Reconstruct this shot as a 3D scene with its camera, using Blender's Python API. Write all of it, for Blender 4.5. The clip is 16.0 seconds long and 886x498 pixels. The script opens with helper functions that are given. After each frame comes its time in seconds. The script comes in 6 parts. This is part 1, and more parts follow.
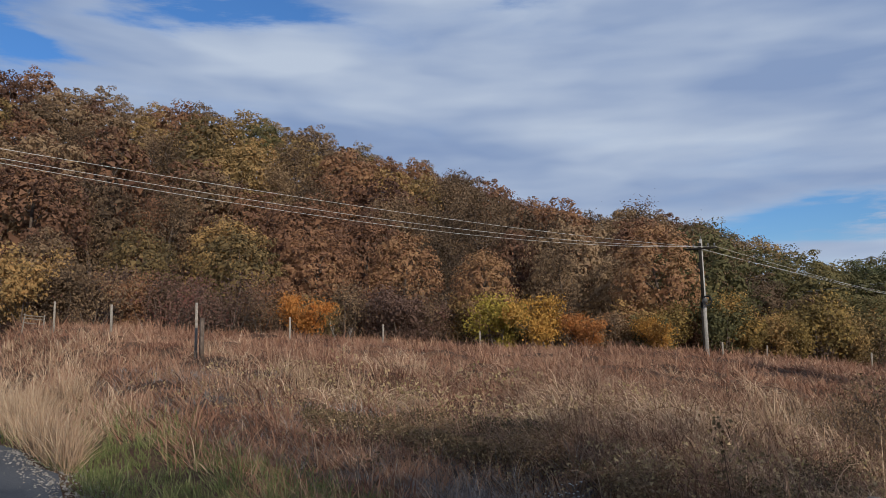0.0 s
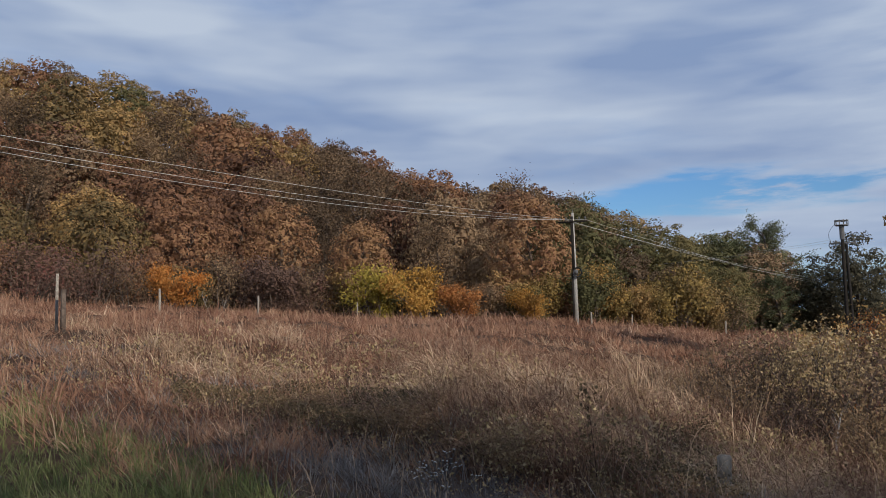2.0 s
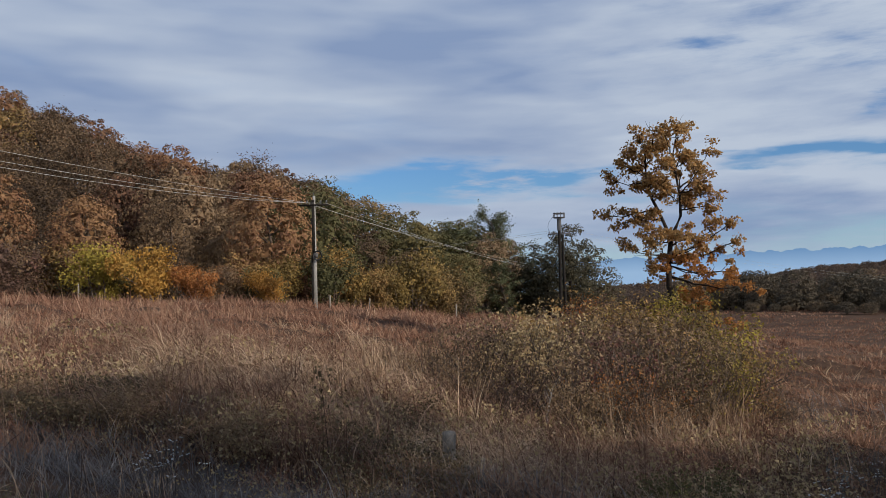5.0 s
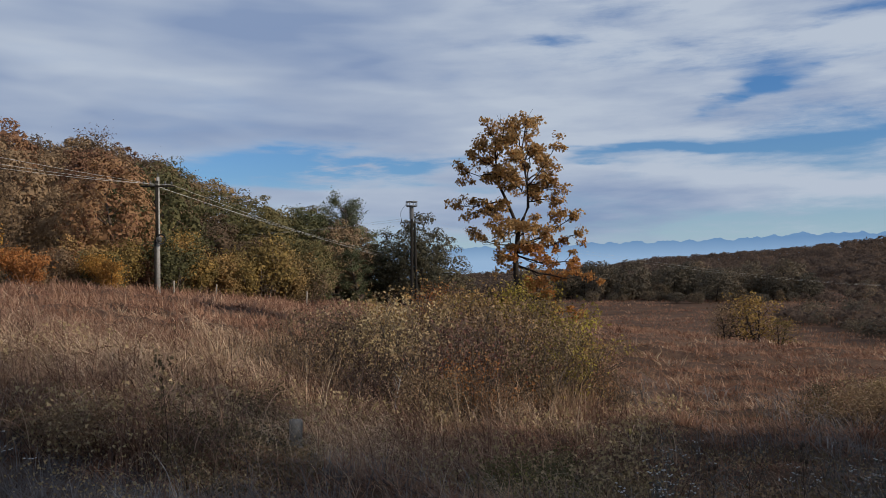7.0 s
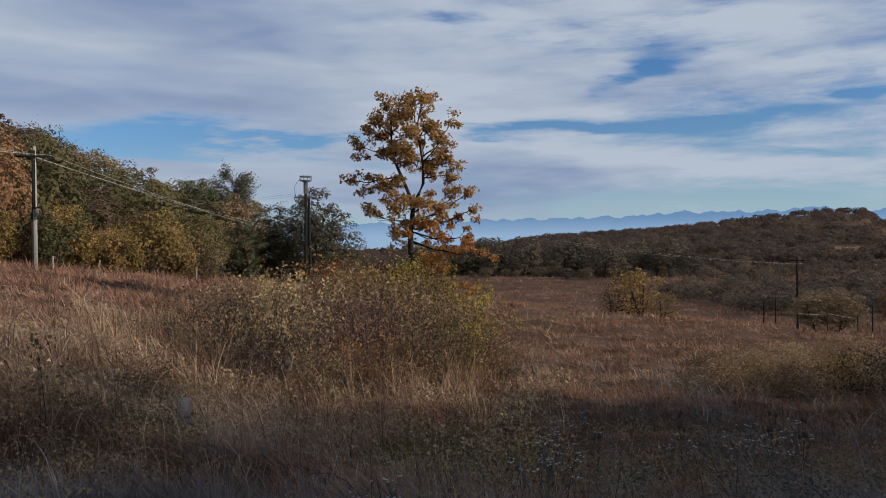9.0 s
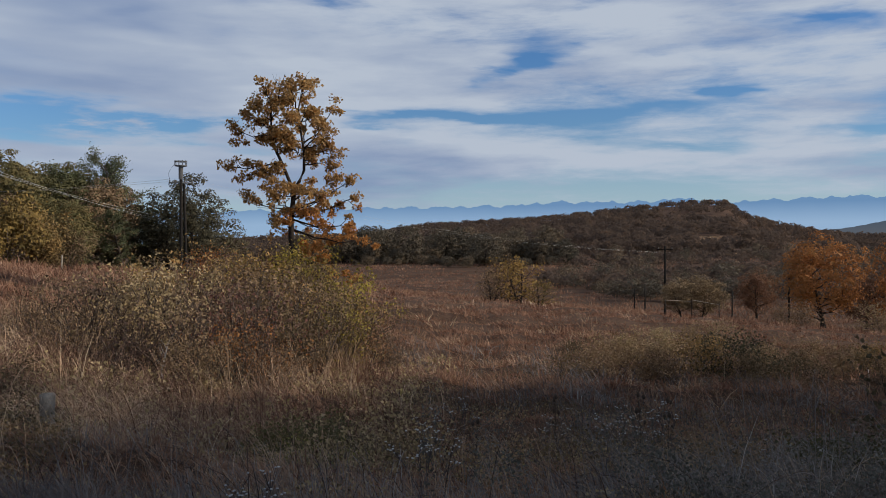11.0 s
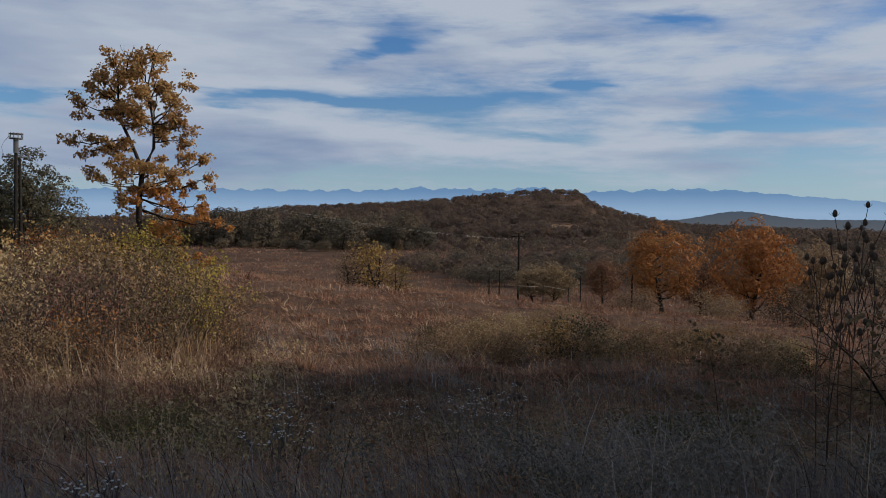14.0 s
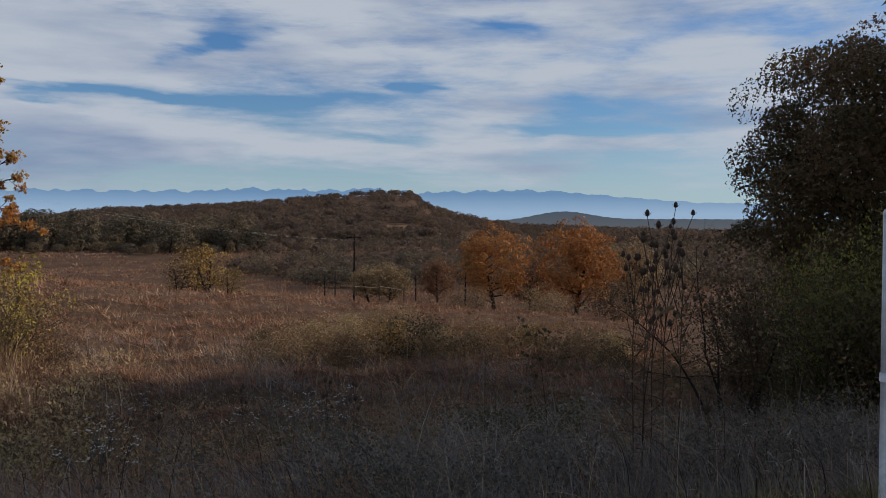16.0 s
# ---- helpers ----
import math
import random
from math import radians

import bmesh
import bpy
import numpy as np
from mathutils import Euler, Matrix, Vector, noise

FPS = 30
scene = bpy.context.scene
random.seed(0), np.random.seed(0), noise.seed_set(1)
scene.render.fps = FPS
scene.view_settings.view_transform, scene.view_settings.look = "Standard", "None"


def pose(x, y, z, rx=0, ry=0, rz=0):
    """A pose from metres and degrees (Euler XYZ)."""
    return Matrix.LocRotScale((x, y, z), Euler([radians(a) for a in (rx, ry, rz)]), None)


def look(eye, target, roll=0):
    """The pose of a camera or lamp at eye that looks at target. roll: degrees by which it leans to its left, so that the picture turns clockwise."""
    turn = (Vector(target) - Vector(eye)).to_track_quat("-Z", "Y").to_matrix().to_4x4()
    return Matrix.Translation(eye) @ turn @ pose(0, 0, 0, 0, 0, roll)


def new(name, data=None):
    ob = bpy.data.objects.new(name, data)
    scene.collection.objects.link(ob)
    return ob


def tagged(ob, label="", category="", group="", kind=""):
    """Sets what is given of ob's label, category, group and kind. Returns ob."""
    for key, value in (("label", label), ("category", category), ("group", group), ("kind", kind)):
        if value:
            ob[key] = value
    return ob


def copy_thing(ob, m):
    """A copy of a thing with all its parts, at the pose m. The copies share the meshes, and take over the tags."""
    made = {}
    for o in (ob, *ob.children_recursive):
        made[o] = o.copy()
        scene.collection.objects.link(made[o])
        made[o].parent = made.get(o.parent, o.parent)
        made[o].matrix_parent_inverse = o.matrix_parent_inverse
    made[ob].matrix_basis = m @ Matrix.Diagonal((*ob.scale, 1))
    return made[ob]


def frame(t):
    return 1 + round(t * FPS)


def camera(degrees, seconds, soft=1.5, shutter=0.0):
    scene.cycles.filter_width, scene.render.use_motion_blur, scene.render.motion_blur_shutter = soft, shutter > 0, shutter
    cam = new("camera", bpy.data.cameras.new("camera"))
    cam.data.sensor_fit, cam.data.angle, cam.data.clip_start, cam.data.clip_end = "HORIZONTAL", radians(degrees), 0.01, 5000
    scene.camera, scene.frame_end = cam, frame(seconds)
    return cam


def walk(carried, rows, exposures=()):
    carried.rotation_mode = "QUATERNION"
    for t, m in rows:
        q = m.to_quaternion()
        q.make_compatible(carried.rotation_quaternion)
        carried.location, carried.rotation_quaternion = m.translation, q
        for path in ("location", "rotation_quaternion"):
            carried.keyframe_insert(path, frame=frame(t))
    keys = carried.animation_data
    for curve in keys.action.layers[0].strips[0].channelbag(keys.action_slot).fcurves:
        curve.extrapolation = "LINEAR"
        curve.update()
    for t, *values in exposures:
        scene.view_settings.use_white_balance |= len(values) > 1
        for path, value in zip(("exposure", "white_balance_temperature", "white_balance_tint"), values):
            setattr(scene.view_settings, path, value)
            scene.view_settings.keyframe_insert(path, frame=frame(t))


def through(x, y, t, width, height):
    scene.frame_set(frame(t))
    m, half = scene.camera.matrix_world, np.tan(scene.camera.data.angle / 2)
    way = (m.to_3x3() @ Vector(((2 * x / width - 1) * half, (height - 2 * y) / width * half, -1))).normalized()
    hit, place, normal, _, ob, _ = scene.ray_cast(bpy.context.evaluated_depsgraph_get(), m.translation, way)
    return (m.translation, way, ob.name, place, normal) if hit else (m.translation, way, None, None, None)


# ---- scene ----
# The operator turns on the spot with the camera held close.
cam = camera(55.86, 16.0, soft=0.5)
EYE = 1.6
ARM = 0.1
TURN = [  # seconds, heading, tilt, lean
    (0.0, 4.43, 6.82, 0.90),
    (0.5, 1.35, 6.11, 1.03),
    (1.0, -0.90, 5.46, 1.21),
    (1.5, -2.11, 5.04, 1.24),
    (2.0, -3.91, 4.69, 1.30),
    (2.5, -6.74, 4.22, 1.35),
    (3.0, -9.97, 3.99, 1.58),
    (3.5, -12.84, 3.80, 1.81),
    (4.0, -16.14, 3.53, 1.61),
    (4.2, -17.46, 3.46, 1.44),
    (6.3, -27.76, 2.52, 0.95),
    (6.5, -29.00, 2.40, 0.90),
    (7.0, -31.73, 2.18, 0.47),
    (7.5, -33.83, 1.79, 0.50),
    (8.0, -35.55, 1.27, 0.43),
    (8.5, -37.11, 0.91, 0.34),
    (9.0, -38.91, 0.48, 0.36),
    (9.5, -40.73, -0.10, 0.33),
    (10.0, -42.61, -0.42, 0.37),
    (10.2, -43.66, -0.41, 0.21),
    (12.3, -50.27, -1.13, -0.15),
    (12.5, -50.74, -1.51, -0.59),
    (13.0, -53.22, -1.42, -1.00),
    (13.5, -55.32, -1.37, -1.12),
    (14.0, -56.65, -1.35, -0.83),
    (14.5, -57.71, -1.35, -0.41),
    (15.0, -59.72, -1.34, -0.54),
    (15.5, -63.50, -1.32, -0.53),
    (16.0, -67.89, -1.18, -0.37),
]
rows = []
for t, yaw, tilt, lean in TURN:
    a = radians(yaw)
    rows.append((t, pose(-ARM * math.sin(a), ARM * math.cos(a) - ARM, EYE, 90 + tilt, lean, yaw)))
walk(cam, rows, [(0.0, 0.07, 6150, 10), (4.0, 0.06, 6250, 10), (8.0, -0.03, 6350, 10), (12.5, -0.04, 6400, 10), (13.3, -0.12, 6400, 10), (15.5, -0.13, 6500, 10), (16.0, -0.07, 6600, 10)])

# ---- world and sun ----
SUN_AZ, SUN_EL = 145, 24
rng = np.random.default_rng(11)


def setup_world():
    w = bpy.data.worlds.new("sky")
    scene.world = w
    w.use_nodes = True
    nt = w.node_tree
    nt.nodes.clear()
    N, L = nt.nodes.new, nt.links.new

    def math_node(op, a, b=None, clamp=False):
        n = N("ShaderNodeMath")
        n.operation, n.use_clamp = op, clamp
        for i, v in enumerate((a, b)):
            if v is None:
                continue
            if isinstance(v, (int, float)):
                n.inputs[i].default_value = v
            else:
                L(v, n.inputs[i])
        return n.outputs[0]

    sky = N("ShaderNodeTexSky")
    sky.sky_type, sky.sun_disc = "NISHITA", False
    sky.sun_elevation, sky.sun_rotation = radians(SUN_EL), radians(SUN_AZ)
    sky.air_density, sky.dust_density, sky.ozone_density = 1.0, 0.25, 2.5
    co = N("ShaderNodeTexCoord")
    sep = N("ShaderNodeSeparateXYZ")
    L(co.outputs["Generated"], sep.inputs[0])
    X, Y, Z = sep.outputs
    az = math_node("MULTIPLY", math_node("ARCTAN2", X, Y), 57.2958)
    el = math_node("MULTIPLY", math_node("ARCSINE", Z), 57.2958)
    # streaky cloud sheet, flattened towards the horizon
    flat = math_node("POWER", math_node("MAXIMUM", math_node("ADD", el, 3.0), 0.5), 0.72)
    cv = N("ShaderNodeCombineXYZ")
    L(math_node("MULTIPLY", az, 0.045), cv.inputs[0])
    L(math_node("ADD", math_node("MULTIPLY", flat, 0.62), math_node("MULTIPLY", az, 0.006)), cv.inputs[1])
    warp = N("ShaderNodeTexNoise")
    warp.inputs["Scale"].default_value, warp.inputs["Detail"].default_value = 1.3, 3.0
    L(cv.outputs[0], warp.inputs["Vector"])
    add = N("ShaderNodeVectorMath")
    add.operation = "MULTIPLY_ADD"
    L(warp.outputs["Color"], add.inputs[0])
    add.inputs[1].default_value = (0.5, 0.35, 0.0)
    L(cv.outputs[0], add.inputs[2])
    big = N("ShaderNodeTexNoise")
    big.inputs["Scale"].default_value, big.inputs["Detail"].default_value = 1.6, 7.0
    big.inputs["Roughness"].default_value = 0.62
    L(add.outputs[0], big.inputs["Vector"])
    soft = N("ShaderNodeTexNoise")
    soft.inputs["Scale"].default_value, soft.inputs["Detail"].default_value = 0.9, 2.0
    L(cv.outputs[0], soft.inputs["Vector"])
    broken = math_node("MULTIPLY", math_node("SUBTRACT", az, 20), 0.033, True)
    crisp = math_node("MULTIPLY", math_node("SUBTRACT", big.outputs["Fac"], 0.5), math_node("ADD", math_node("MULTIPLY", broken, 1.5), 0.7))
    dens = math_node("ADD", crisp, math_node("MULTIPLY", math_node("SUBTRACT", soft.outputs["Fac"], 0.5), 1.2))
    # the sheet breaks up towards the sun
    dens = math_node("ADD", dens, math_node("SUBTRACT", 1.02, math_node("MULTIPLY", math_node("SUBTRACT", az, 35), 0.007, True)))

    # frayed edges of the openings
    fray = N("ShaderNodeTexNoise")
    fray.inputs["Scale"].default_value, fray.inputs["Detail"].default_value = 2.6, 5.0
    L(cv.outputs[0], fray.inputs["Vector"])
    sf = N("ShaderNodeSeparateColor")
    L(fray.outputs["Color"], sf.inputs[0])
    az_f = math_node("ADD", az, math_node("MULTIPLY", math_node("SUBTRACT", sf.outputs[0], 0.5), 14.0))
    el_f = math_node("ADD", el, math_node("MULTIPLY", math_node("SUBTRACT", sf.outputs[1], 0.5), 3.4))
    wisp = N("ShaderNodeTexNoise")
    wisp.inputs["Scale"].default_value, wisp.inputs["Detail"].default_value, wisp.inputs["Roughness"].default_value = 3.4, 8.0, 0.62
    stretch = N("ShaderNodeCombineXYZ")
    L(math_node("MULTIPLY", az, 0.028), stretch.inputs[0])
    L(math_node("ADD", math_node("MULTIPLY", el, 0.15), math_node("MULTIPLY", az, -0.004)), stretch.inputs[1])
    L(stretch.outputs[0], wisp.inputs["Vector"])
    veil = math_node("ADD", math_node("MULTIPLY", math_node("SUBTRACT", wisp.outputs["Fac"], 0.5), 3.6), 0.82)

    def gap(density, a0, e0, wa, we, depth, slope=0.0):
        # an opening in the cloud sheet round (a0, e0), leaning by slope
        u = math_node("DIVIDE", math_node("SUBTRACT", az_f, a0), wa)
        e1 = math_node("ADD", math_node("MULTIPLY", math_node("SUBTRACT", az_f, a0), slope), e0)
        v = math_node("DIVIDE", math_node("SUBTRACT", el_f, e1), we)
        d2 = math_node("ADD", math_node("MULTIPLY", u, u), math_node("MULTIPLY", v, v))
        g = math_node("POWER", 2.71828, math_node("MULTIPLY", d2, -1.0))
        return math_node("SUBTRACT", density, math_node("MULTIPLY", math_node("MULTIPLY", g, depth), veil))

    dens = math_node("ADD", dens, math_node("MULTIPLY", math_node("SUBTRACT", wisp.outputs["Fac"], 0.5), math_node("ADD", 0.2, math_node("MULTIPLY", broken, 1.2))))
    for g in GAPS:
        dens = gap(dens, *g)
    # the sheet thins out to clear air just over the skyline
    thin = math_node("MULTIPLY", math_node("SUBTRACT", 5.6, el), 0.24, True)
    dens = math_node("SUBTRACT", dens, math_node("MULTIPLY", thin, 0.95))
    cover = N("ShaderNodeMapRange")
    cover.interpolation_type = "SMOOTHSTEP"
    L(dens, cover.inputs["Value"])
    cover.inputs["From Min"].default_value, cover.inputs["From Max"].default_value = 0.05, 1.0
    fine = N("ShaderNodeTexNoise")
    fine.inputs["Scale"].default_value, fine.inputs["Detail"].default_value = 1.15, 3.0
    L(add.outputs[0], fine.inputs["Vector"])
    shade = N("ShaderNodeValToRGB")
    shade.color_ramp.elements[0].position, shade.color_ramp.elements[0].color = 0.36, (*CLOUD_DARK, 1)
    shade.color_ramp.elements[1].position, shade.color_ramp.elements[1].color = 0.68, (*CLOUD_LIGHT, 1)
    L(math_node("ADD", math_node("ADD", fine.outputs["Fac"], math_node("MULTIPLY", math_node("SUBTRACT", wisp.outputs["Fac"], 0.5), math_node("ADD", 0.12, math_node("MULTIPLY", broken, 0.45)))), math_node("MULTIPLY", broken, 0.12)), shade.inputs[0])
    mix = N("ShaderNodeMix")
    mix.data_type = "RGBA"
    L(cover.outputs[0], mix.inputs[0])
    haze = N("ShaderNodeMix")
    haze.data_type = "RGBA"
    L(math_node("MULTIPLY", math_node("MULTIPLY", math_node("SUBTRACT", 7.0, el), 0.16, True), 0.75), haze.inputs[0])
    haze.inputs[7].default_value = (*LOW_HAZE, 1)
    deep = N("ShaderNodeMix")
    deep.data_type, deep.blend_type = "RGBA", "MULTIPLY"
    deep.inputs[0].default_value = 1.0
    tints = N("ShaderNodeMix")
    tints.data_type = "RGBA"
    tints.inputs[6].default_value, tints.inputs[7].default_value = (*LOW_TINT, 1), (*CLEAR_TINT, 1)
    L(math_node("MULTIPLY", el, 0.08, True), tints.inputs[0])
    L(tints.outputs[2], deep.inputs[7])
    L(sky.outputs[0], deep.inputs[6])
    L(deep.outputs[2], haze.inputs[6])
    L(haze.outputs[2], mix.inputs[6])
    L(shade.outputs[0], mix.inputs[7])
    bg = N("ShaderNodeBackground")
    bg.inputs["Strength"].default_value = 0.088
    L(mix.outputs[2], bg.inputs["Color"])
    out = N("ShaderNodeOutputWorld")
    L(bg.outputs[0], out.inputs["Surface"])


CLOUD_DARK, CLOUD_LIGHT = (2.65, 3.5, 5.3), (5.4, 6.05, 7.05)
LOW_HAZE = (4.5, 6.0, 7.3)
CLEAR_TINT, LOW_TINT = (0.55, 0.84, 1.17), (0.76, 0.88, 1.02)
GAPS = [  # heading, height, half width, half height, depth, slope
    (-33, 19.2, 3.2, 2.3, 1.6, -0.3), (-20, 22.4, 7.5, 1.4, 1.5, 0.03), (1.5, 23.2, 4, 0.7, 0.7, 0.0), (24.7, 7.75, 8.5, 1.0, 2.5, 0.012),
    (44, 8.25, 4.5, 0.42, 0.9, 0.02), (53, 8.5, 9, 0.45, 1.1, 0.02), (54.4, 12.4, 3.4, 0.8, 1.0, 0.05), (50.5, 11.6, 1.6, 0.4, 0.8, 0.2),
    (39.7, 16.1, 1.8, 0.5, 0.5, 0.0), (57.8, 16.0, 4.5, 0.45, 0.6, 0.0), (66, 9.9, 2.3, 0.4, 1.0, -0.02), (71.5, 13.8, 3.6, 0.9, 1.0, -0.05),
    (76, 8.5, 3.0, 0.8, 1.0, 0.0), (78.4, 7.2, 6, 0.45, 0.9, 0.02), (82, 13.0, 5, 0.8, 0.6, 0.05), (62, 6.6, 6, 0.3, 0.45, 0.0),
]
setup_world()
sun = new("sun", bpy.data.lights.new("sun", "SUN"))
sun.data.energy, sun.data.angle, sun.data.color = 4.0, radians(0.6), (1.0, 0.91, 0.78)
a, e = radians(SUN_AZ), radians(SUN_EL)
sun.matrix_world = look((60 * math.sin(a) * math.cos(e), 60 * math.cos(a) * math.cos(e), 60 * math.sin(e)), (0, 0, 0))
scene.view_settings.exposure = 0.0


# ---- materials ----
def material(name, stops, rough=0.85, patch=0.0, tone=False, patch_scale=0.4, grain=30.0, grain_amount=0.25, bump=0.0, by="island",
             metal=0.0, see_through=0.0, gloss=0.2, tint=0.0):
    """stops: colours from which each piece takes one; patch: how far broad noise moves that choice; see_through: share of light passing a leaf."""
    m = bpy.data.materials.new(name)
    m.use_nodes = True
    nt = m.node_tree
    nt.nodes.clear()
    N, L = nt.nodes.new, nt.links.new
    geo, obj, co = N("ShaderNodeNewGeometry"), N("ShaderNodeObjectInfo"), N("ShaderNodeTexCoord")
    ramp = N("ShaderNodeValToRGB")
    el = ramp.color_ramp.elements
    while len(el) < len(stops):
        el.new(0.5)
    for i, c in enumerate(stops):
        el[i].position, el[i].color = i / max(1, len(stops) - 1), (*c, 1)

    def op(kind, a, b, clamp=False):
        n = N("ShaderNodeMath")
        n.operation, n.use_clamp = kind, clamp
        for i, v in enumerate((a, b)):
            if isinstance(v, (int, float)):
                n.inputs[i].default_value = v
            else:
                L(v, n.inputs[i])
        return n.outputs[0]

    def noise_tex(scale, detail):
        n = N("ShaderNodeTexNoise")
        n.inputs["Scale"].default_value, n.inputs["Detail"].default_value = scale, detail
        L(geo.outputs["Position"], n.inputs["Vector"])
        return n.outputs["Fac"]

    value = {"island": geo.outputs["Random Per Island"], "object": obj.outputs["Random"]}.get(by)
    if value is None:
        value = noise_tex(grain * 0.35, 6)
        value = op("ADD", op("MULTIPLY", op("SUBTRACT", value, 0.5), 2.2), 0.5)
    if tone:
        at_ = N("ShaderNodeAttribute")
        at_.attribute_name = "tone"
        value = op("ADD", op("MULTIPLY", value, 0.42), op("MULTIPLY", at_.outputs["Fac"], 0.58))
    if patch:
        value = op("ADD", op("MULTIPLY", value, 1 - 0.5 * patch), op("MULTIPLY", op("SUBTRACT", noise_tex(patch_scale, 3), 0.37), 2.0 * patch), True)
    if tint:
        value = op("ADD", op("ADD", op("MULTIPLY", value, 0.7), 0.15), op("MULTIPLY", op("SUBTRACT", obj.outputs["Random"], 0.5), tint), True)
    L(value, ramp.inputs[0])
    colour = ramp.outputs[0]
    fine = noise_tex(grain, 4)
    mul = N("ShaderNodeMix")
    mul.data_type, mul.blend_type = "RGBA", "MULTIPLY"
    mul.inputs[0].default_value = 1.0
    L(colour, mul.inputs[6])
    g = op("ADD", op("MULTIPLY", op("SUBTRACT", fine, 0.5), 3.0 * grain_amount), 1.0)
    comb = N("ShaderNodeCombineColor")
    for i in range(3):
        L(g, comb.inputs[i])
    L(comb.outputs[0], mul.inputs[7])
    colour = mul.outputs[2]
    b = N("ShaderNodeBsdfPrincipled")
    L(colour, b.inputs["Base Color"])
    b.inputs["Roughness"].default_value, b.inputs["Metallic"].default_value = rough, metal
    b.inputs["Specular IOR Level"].default_value = gloss
    if bump:
        bn = N("ShaderNodeBump")
        bn.inputs["Strength"].default_value, bn.inputs["Distance"].default_value = bump, 0.02
        L(fine, bn.inputs["Height"])
        L(bn.outputs[0], b.inputs["Normal"])
    surface = b.outputs[0]
    if see_through:
        tr = N("ShaderNodeBsdfTranslucent")
        L(colour, tr.inputs["Color"])
        mx = N("ShaderNodeMixShader")
        mx.inputs[0].default_value = see_through
        L(surface, mx.inputs[1])
        L(tr.outputs[0], mx.inputs[2])
        surface = mx.outputs[0]
    out = N("ShaderNodeOutputMaterial")
    L(surface, out.inputs["Surface"])
    return m


def grass_mat(name, stops, patch=0.5, patch_scale=0.35):
    return material(name, stops, 0.85, patch, tone=True, patch_scale=patch_scale, grain=6.0, grain_amount=0.2, see_through=0.22, gloss=0.06)


def leaf_mat(name, stops, patch=0.85, tint=0.6, through=0.26):
    return material(name, stops, 0.7, patch, patch_scale=0.55, grain=3.0, grain_amount=0.2, see_through=through, gloss=0.08, tint=tint)


M_SOIL = material("dry_thatch", [(0.045, 0.026, 0.017), (0.085, 0.05, 0.032), (0.132, 0.078, 0.05)], 0.95, 0.7, False, 0.08, 9.0, 0.5, 0.6, by="noise", gloss=0.05)
M_ROAD = material("worn_asphalt", [(0.055, 0.056, 0.06), (0.10, 0.10, 0.102)], 0.9, 0.3, False, 0.6, 70.0, 0.5, 0.6, by="noise", gloss=0.2)
M_GRAVEL = material("gravel", [(0.16, 0.14, 0.12), (0.30, 0.27, 0.23)], 0.95, 0.2, False, 0.5, 40.0, 0.5, 0.5)
M_RED = grass_mat("russet_grass", [(0.078, 0.037, 0.025), (0.18, 0.088, 0.057), (0.30, 0.162, 0.102), (0.37, 0.217, 0.136), (0.60, 0.43, 0.29)])
M_RUSTY = grass_mat("rusty_grass", [(0.14, 0.055, 0.025), (0.26, 0.11, 0.045), (0.40, 0.21, 0.09)])
M_STRAW = grass_mat("straw_grass", [(0.20, 0.118, 0.073), (0.41, 0.275, 0.172), (0.66, 0.51, 0.34)], 0.3)
M_STALK = grass_mat("withered_stalk", [(0.065, 0.036, 0.026), (0.14, 0.078, 0.051), (0.25, 0.148, 0.096), (0.38, 0.25, 0.165), (0.60, 0.45, 0.30)], 0.35, 0.7)
M_GREEN = grass_mat("green_grass", [(0.085, 0.10, 0.034), (0.15, 0.165, 0.058), (0.35, 0.32, 0.15)], 0.3)
# Grey-brown weeds, greyed and lightened further for cool skylight on the shaded verge.
M_WEED = grass_mat("grey_brown_weed", [(0.055, 0.046, 0.043), (0.11, 0.092, 0.083), (0.19, 0.162, 0.145), (0.26, 0.225, 0.20), (0.50, 0.45, 0.39)], 0.4, 0.8)
M_CANE = grass_mat("bramble_cane", [(0.03, 0.02, 0.018), (0.07, 0.045, 0.035), (0.12, 0.075, 0.055)], 0.3)
M_GREY_STALK = grass_mat("grey_stalk", [(0.13, 0.125, 0.12), (0.22, 0.21, 0.20), (0.34, 0.325, 0.30)], 0.3)
M_BRAMBLE = leaf_mat("bramble_leaf", [(0.07, 0.058, 0.034), (0.15, 0.108, 0.058), (0.27, 0.175, 0.097), (0.40, 0.265, 0.145)])
M_BARK = material("bark", [(0.07, 0.05, 0.038), (0.14, 0.105, 0.08)], 0.9, 0.3, False, 1.0, 14.0, 0.5, 0.7, by="noise", gloss=0.1)
M_BARK_DARK = material("dark_bark", [(0.024, 0.019, 0.016), (0.05, 0.038, 0.03)], 0.9, 0.3, False, 1.0, 14.0, 0.5, 0.7, by="noise", gloss=0.1)
M_RUST = leaf_mat("rust_leaf", [(0.081, 0.045, 0.032), (0.165, 0.087, 0.052), (0.250, 0.127, 0.067), (0.299, 0.171, 0.082)], tint=0.75)
M_BROWN = leaf_mat("brown_leaf", [(0.068, 0.047, 0.031), (0.148, 0.097, 0.057), (0.228, 0.148, 0.084), (0.291, 0.192, 0.107)], tint=0.8)
M_OLIVE = leaf_mat("olive_leaf", [(0.088, 0.068, 0.034), (0.182, 0.123, 0.053), (0.308, 0.196, 0.077), (0.396, 0.226, 0.086)])
M_LEAFGREEN = leaf_mat("green_leaf", [(0.06, 0.058, 0.028), (0.095, 0.088, 0.038), (0.14, 0.118, 0.05), (0.185, 0.138, 0.056)])
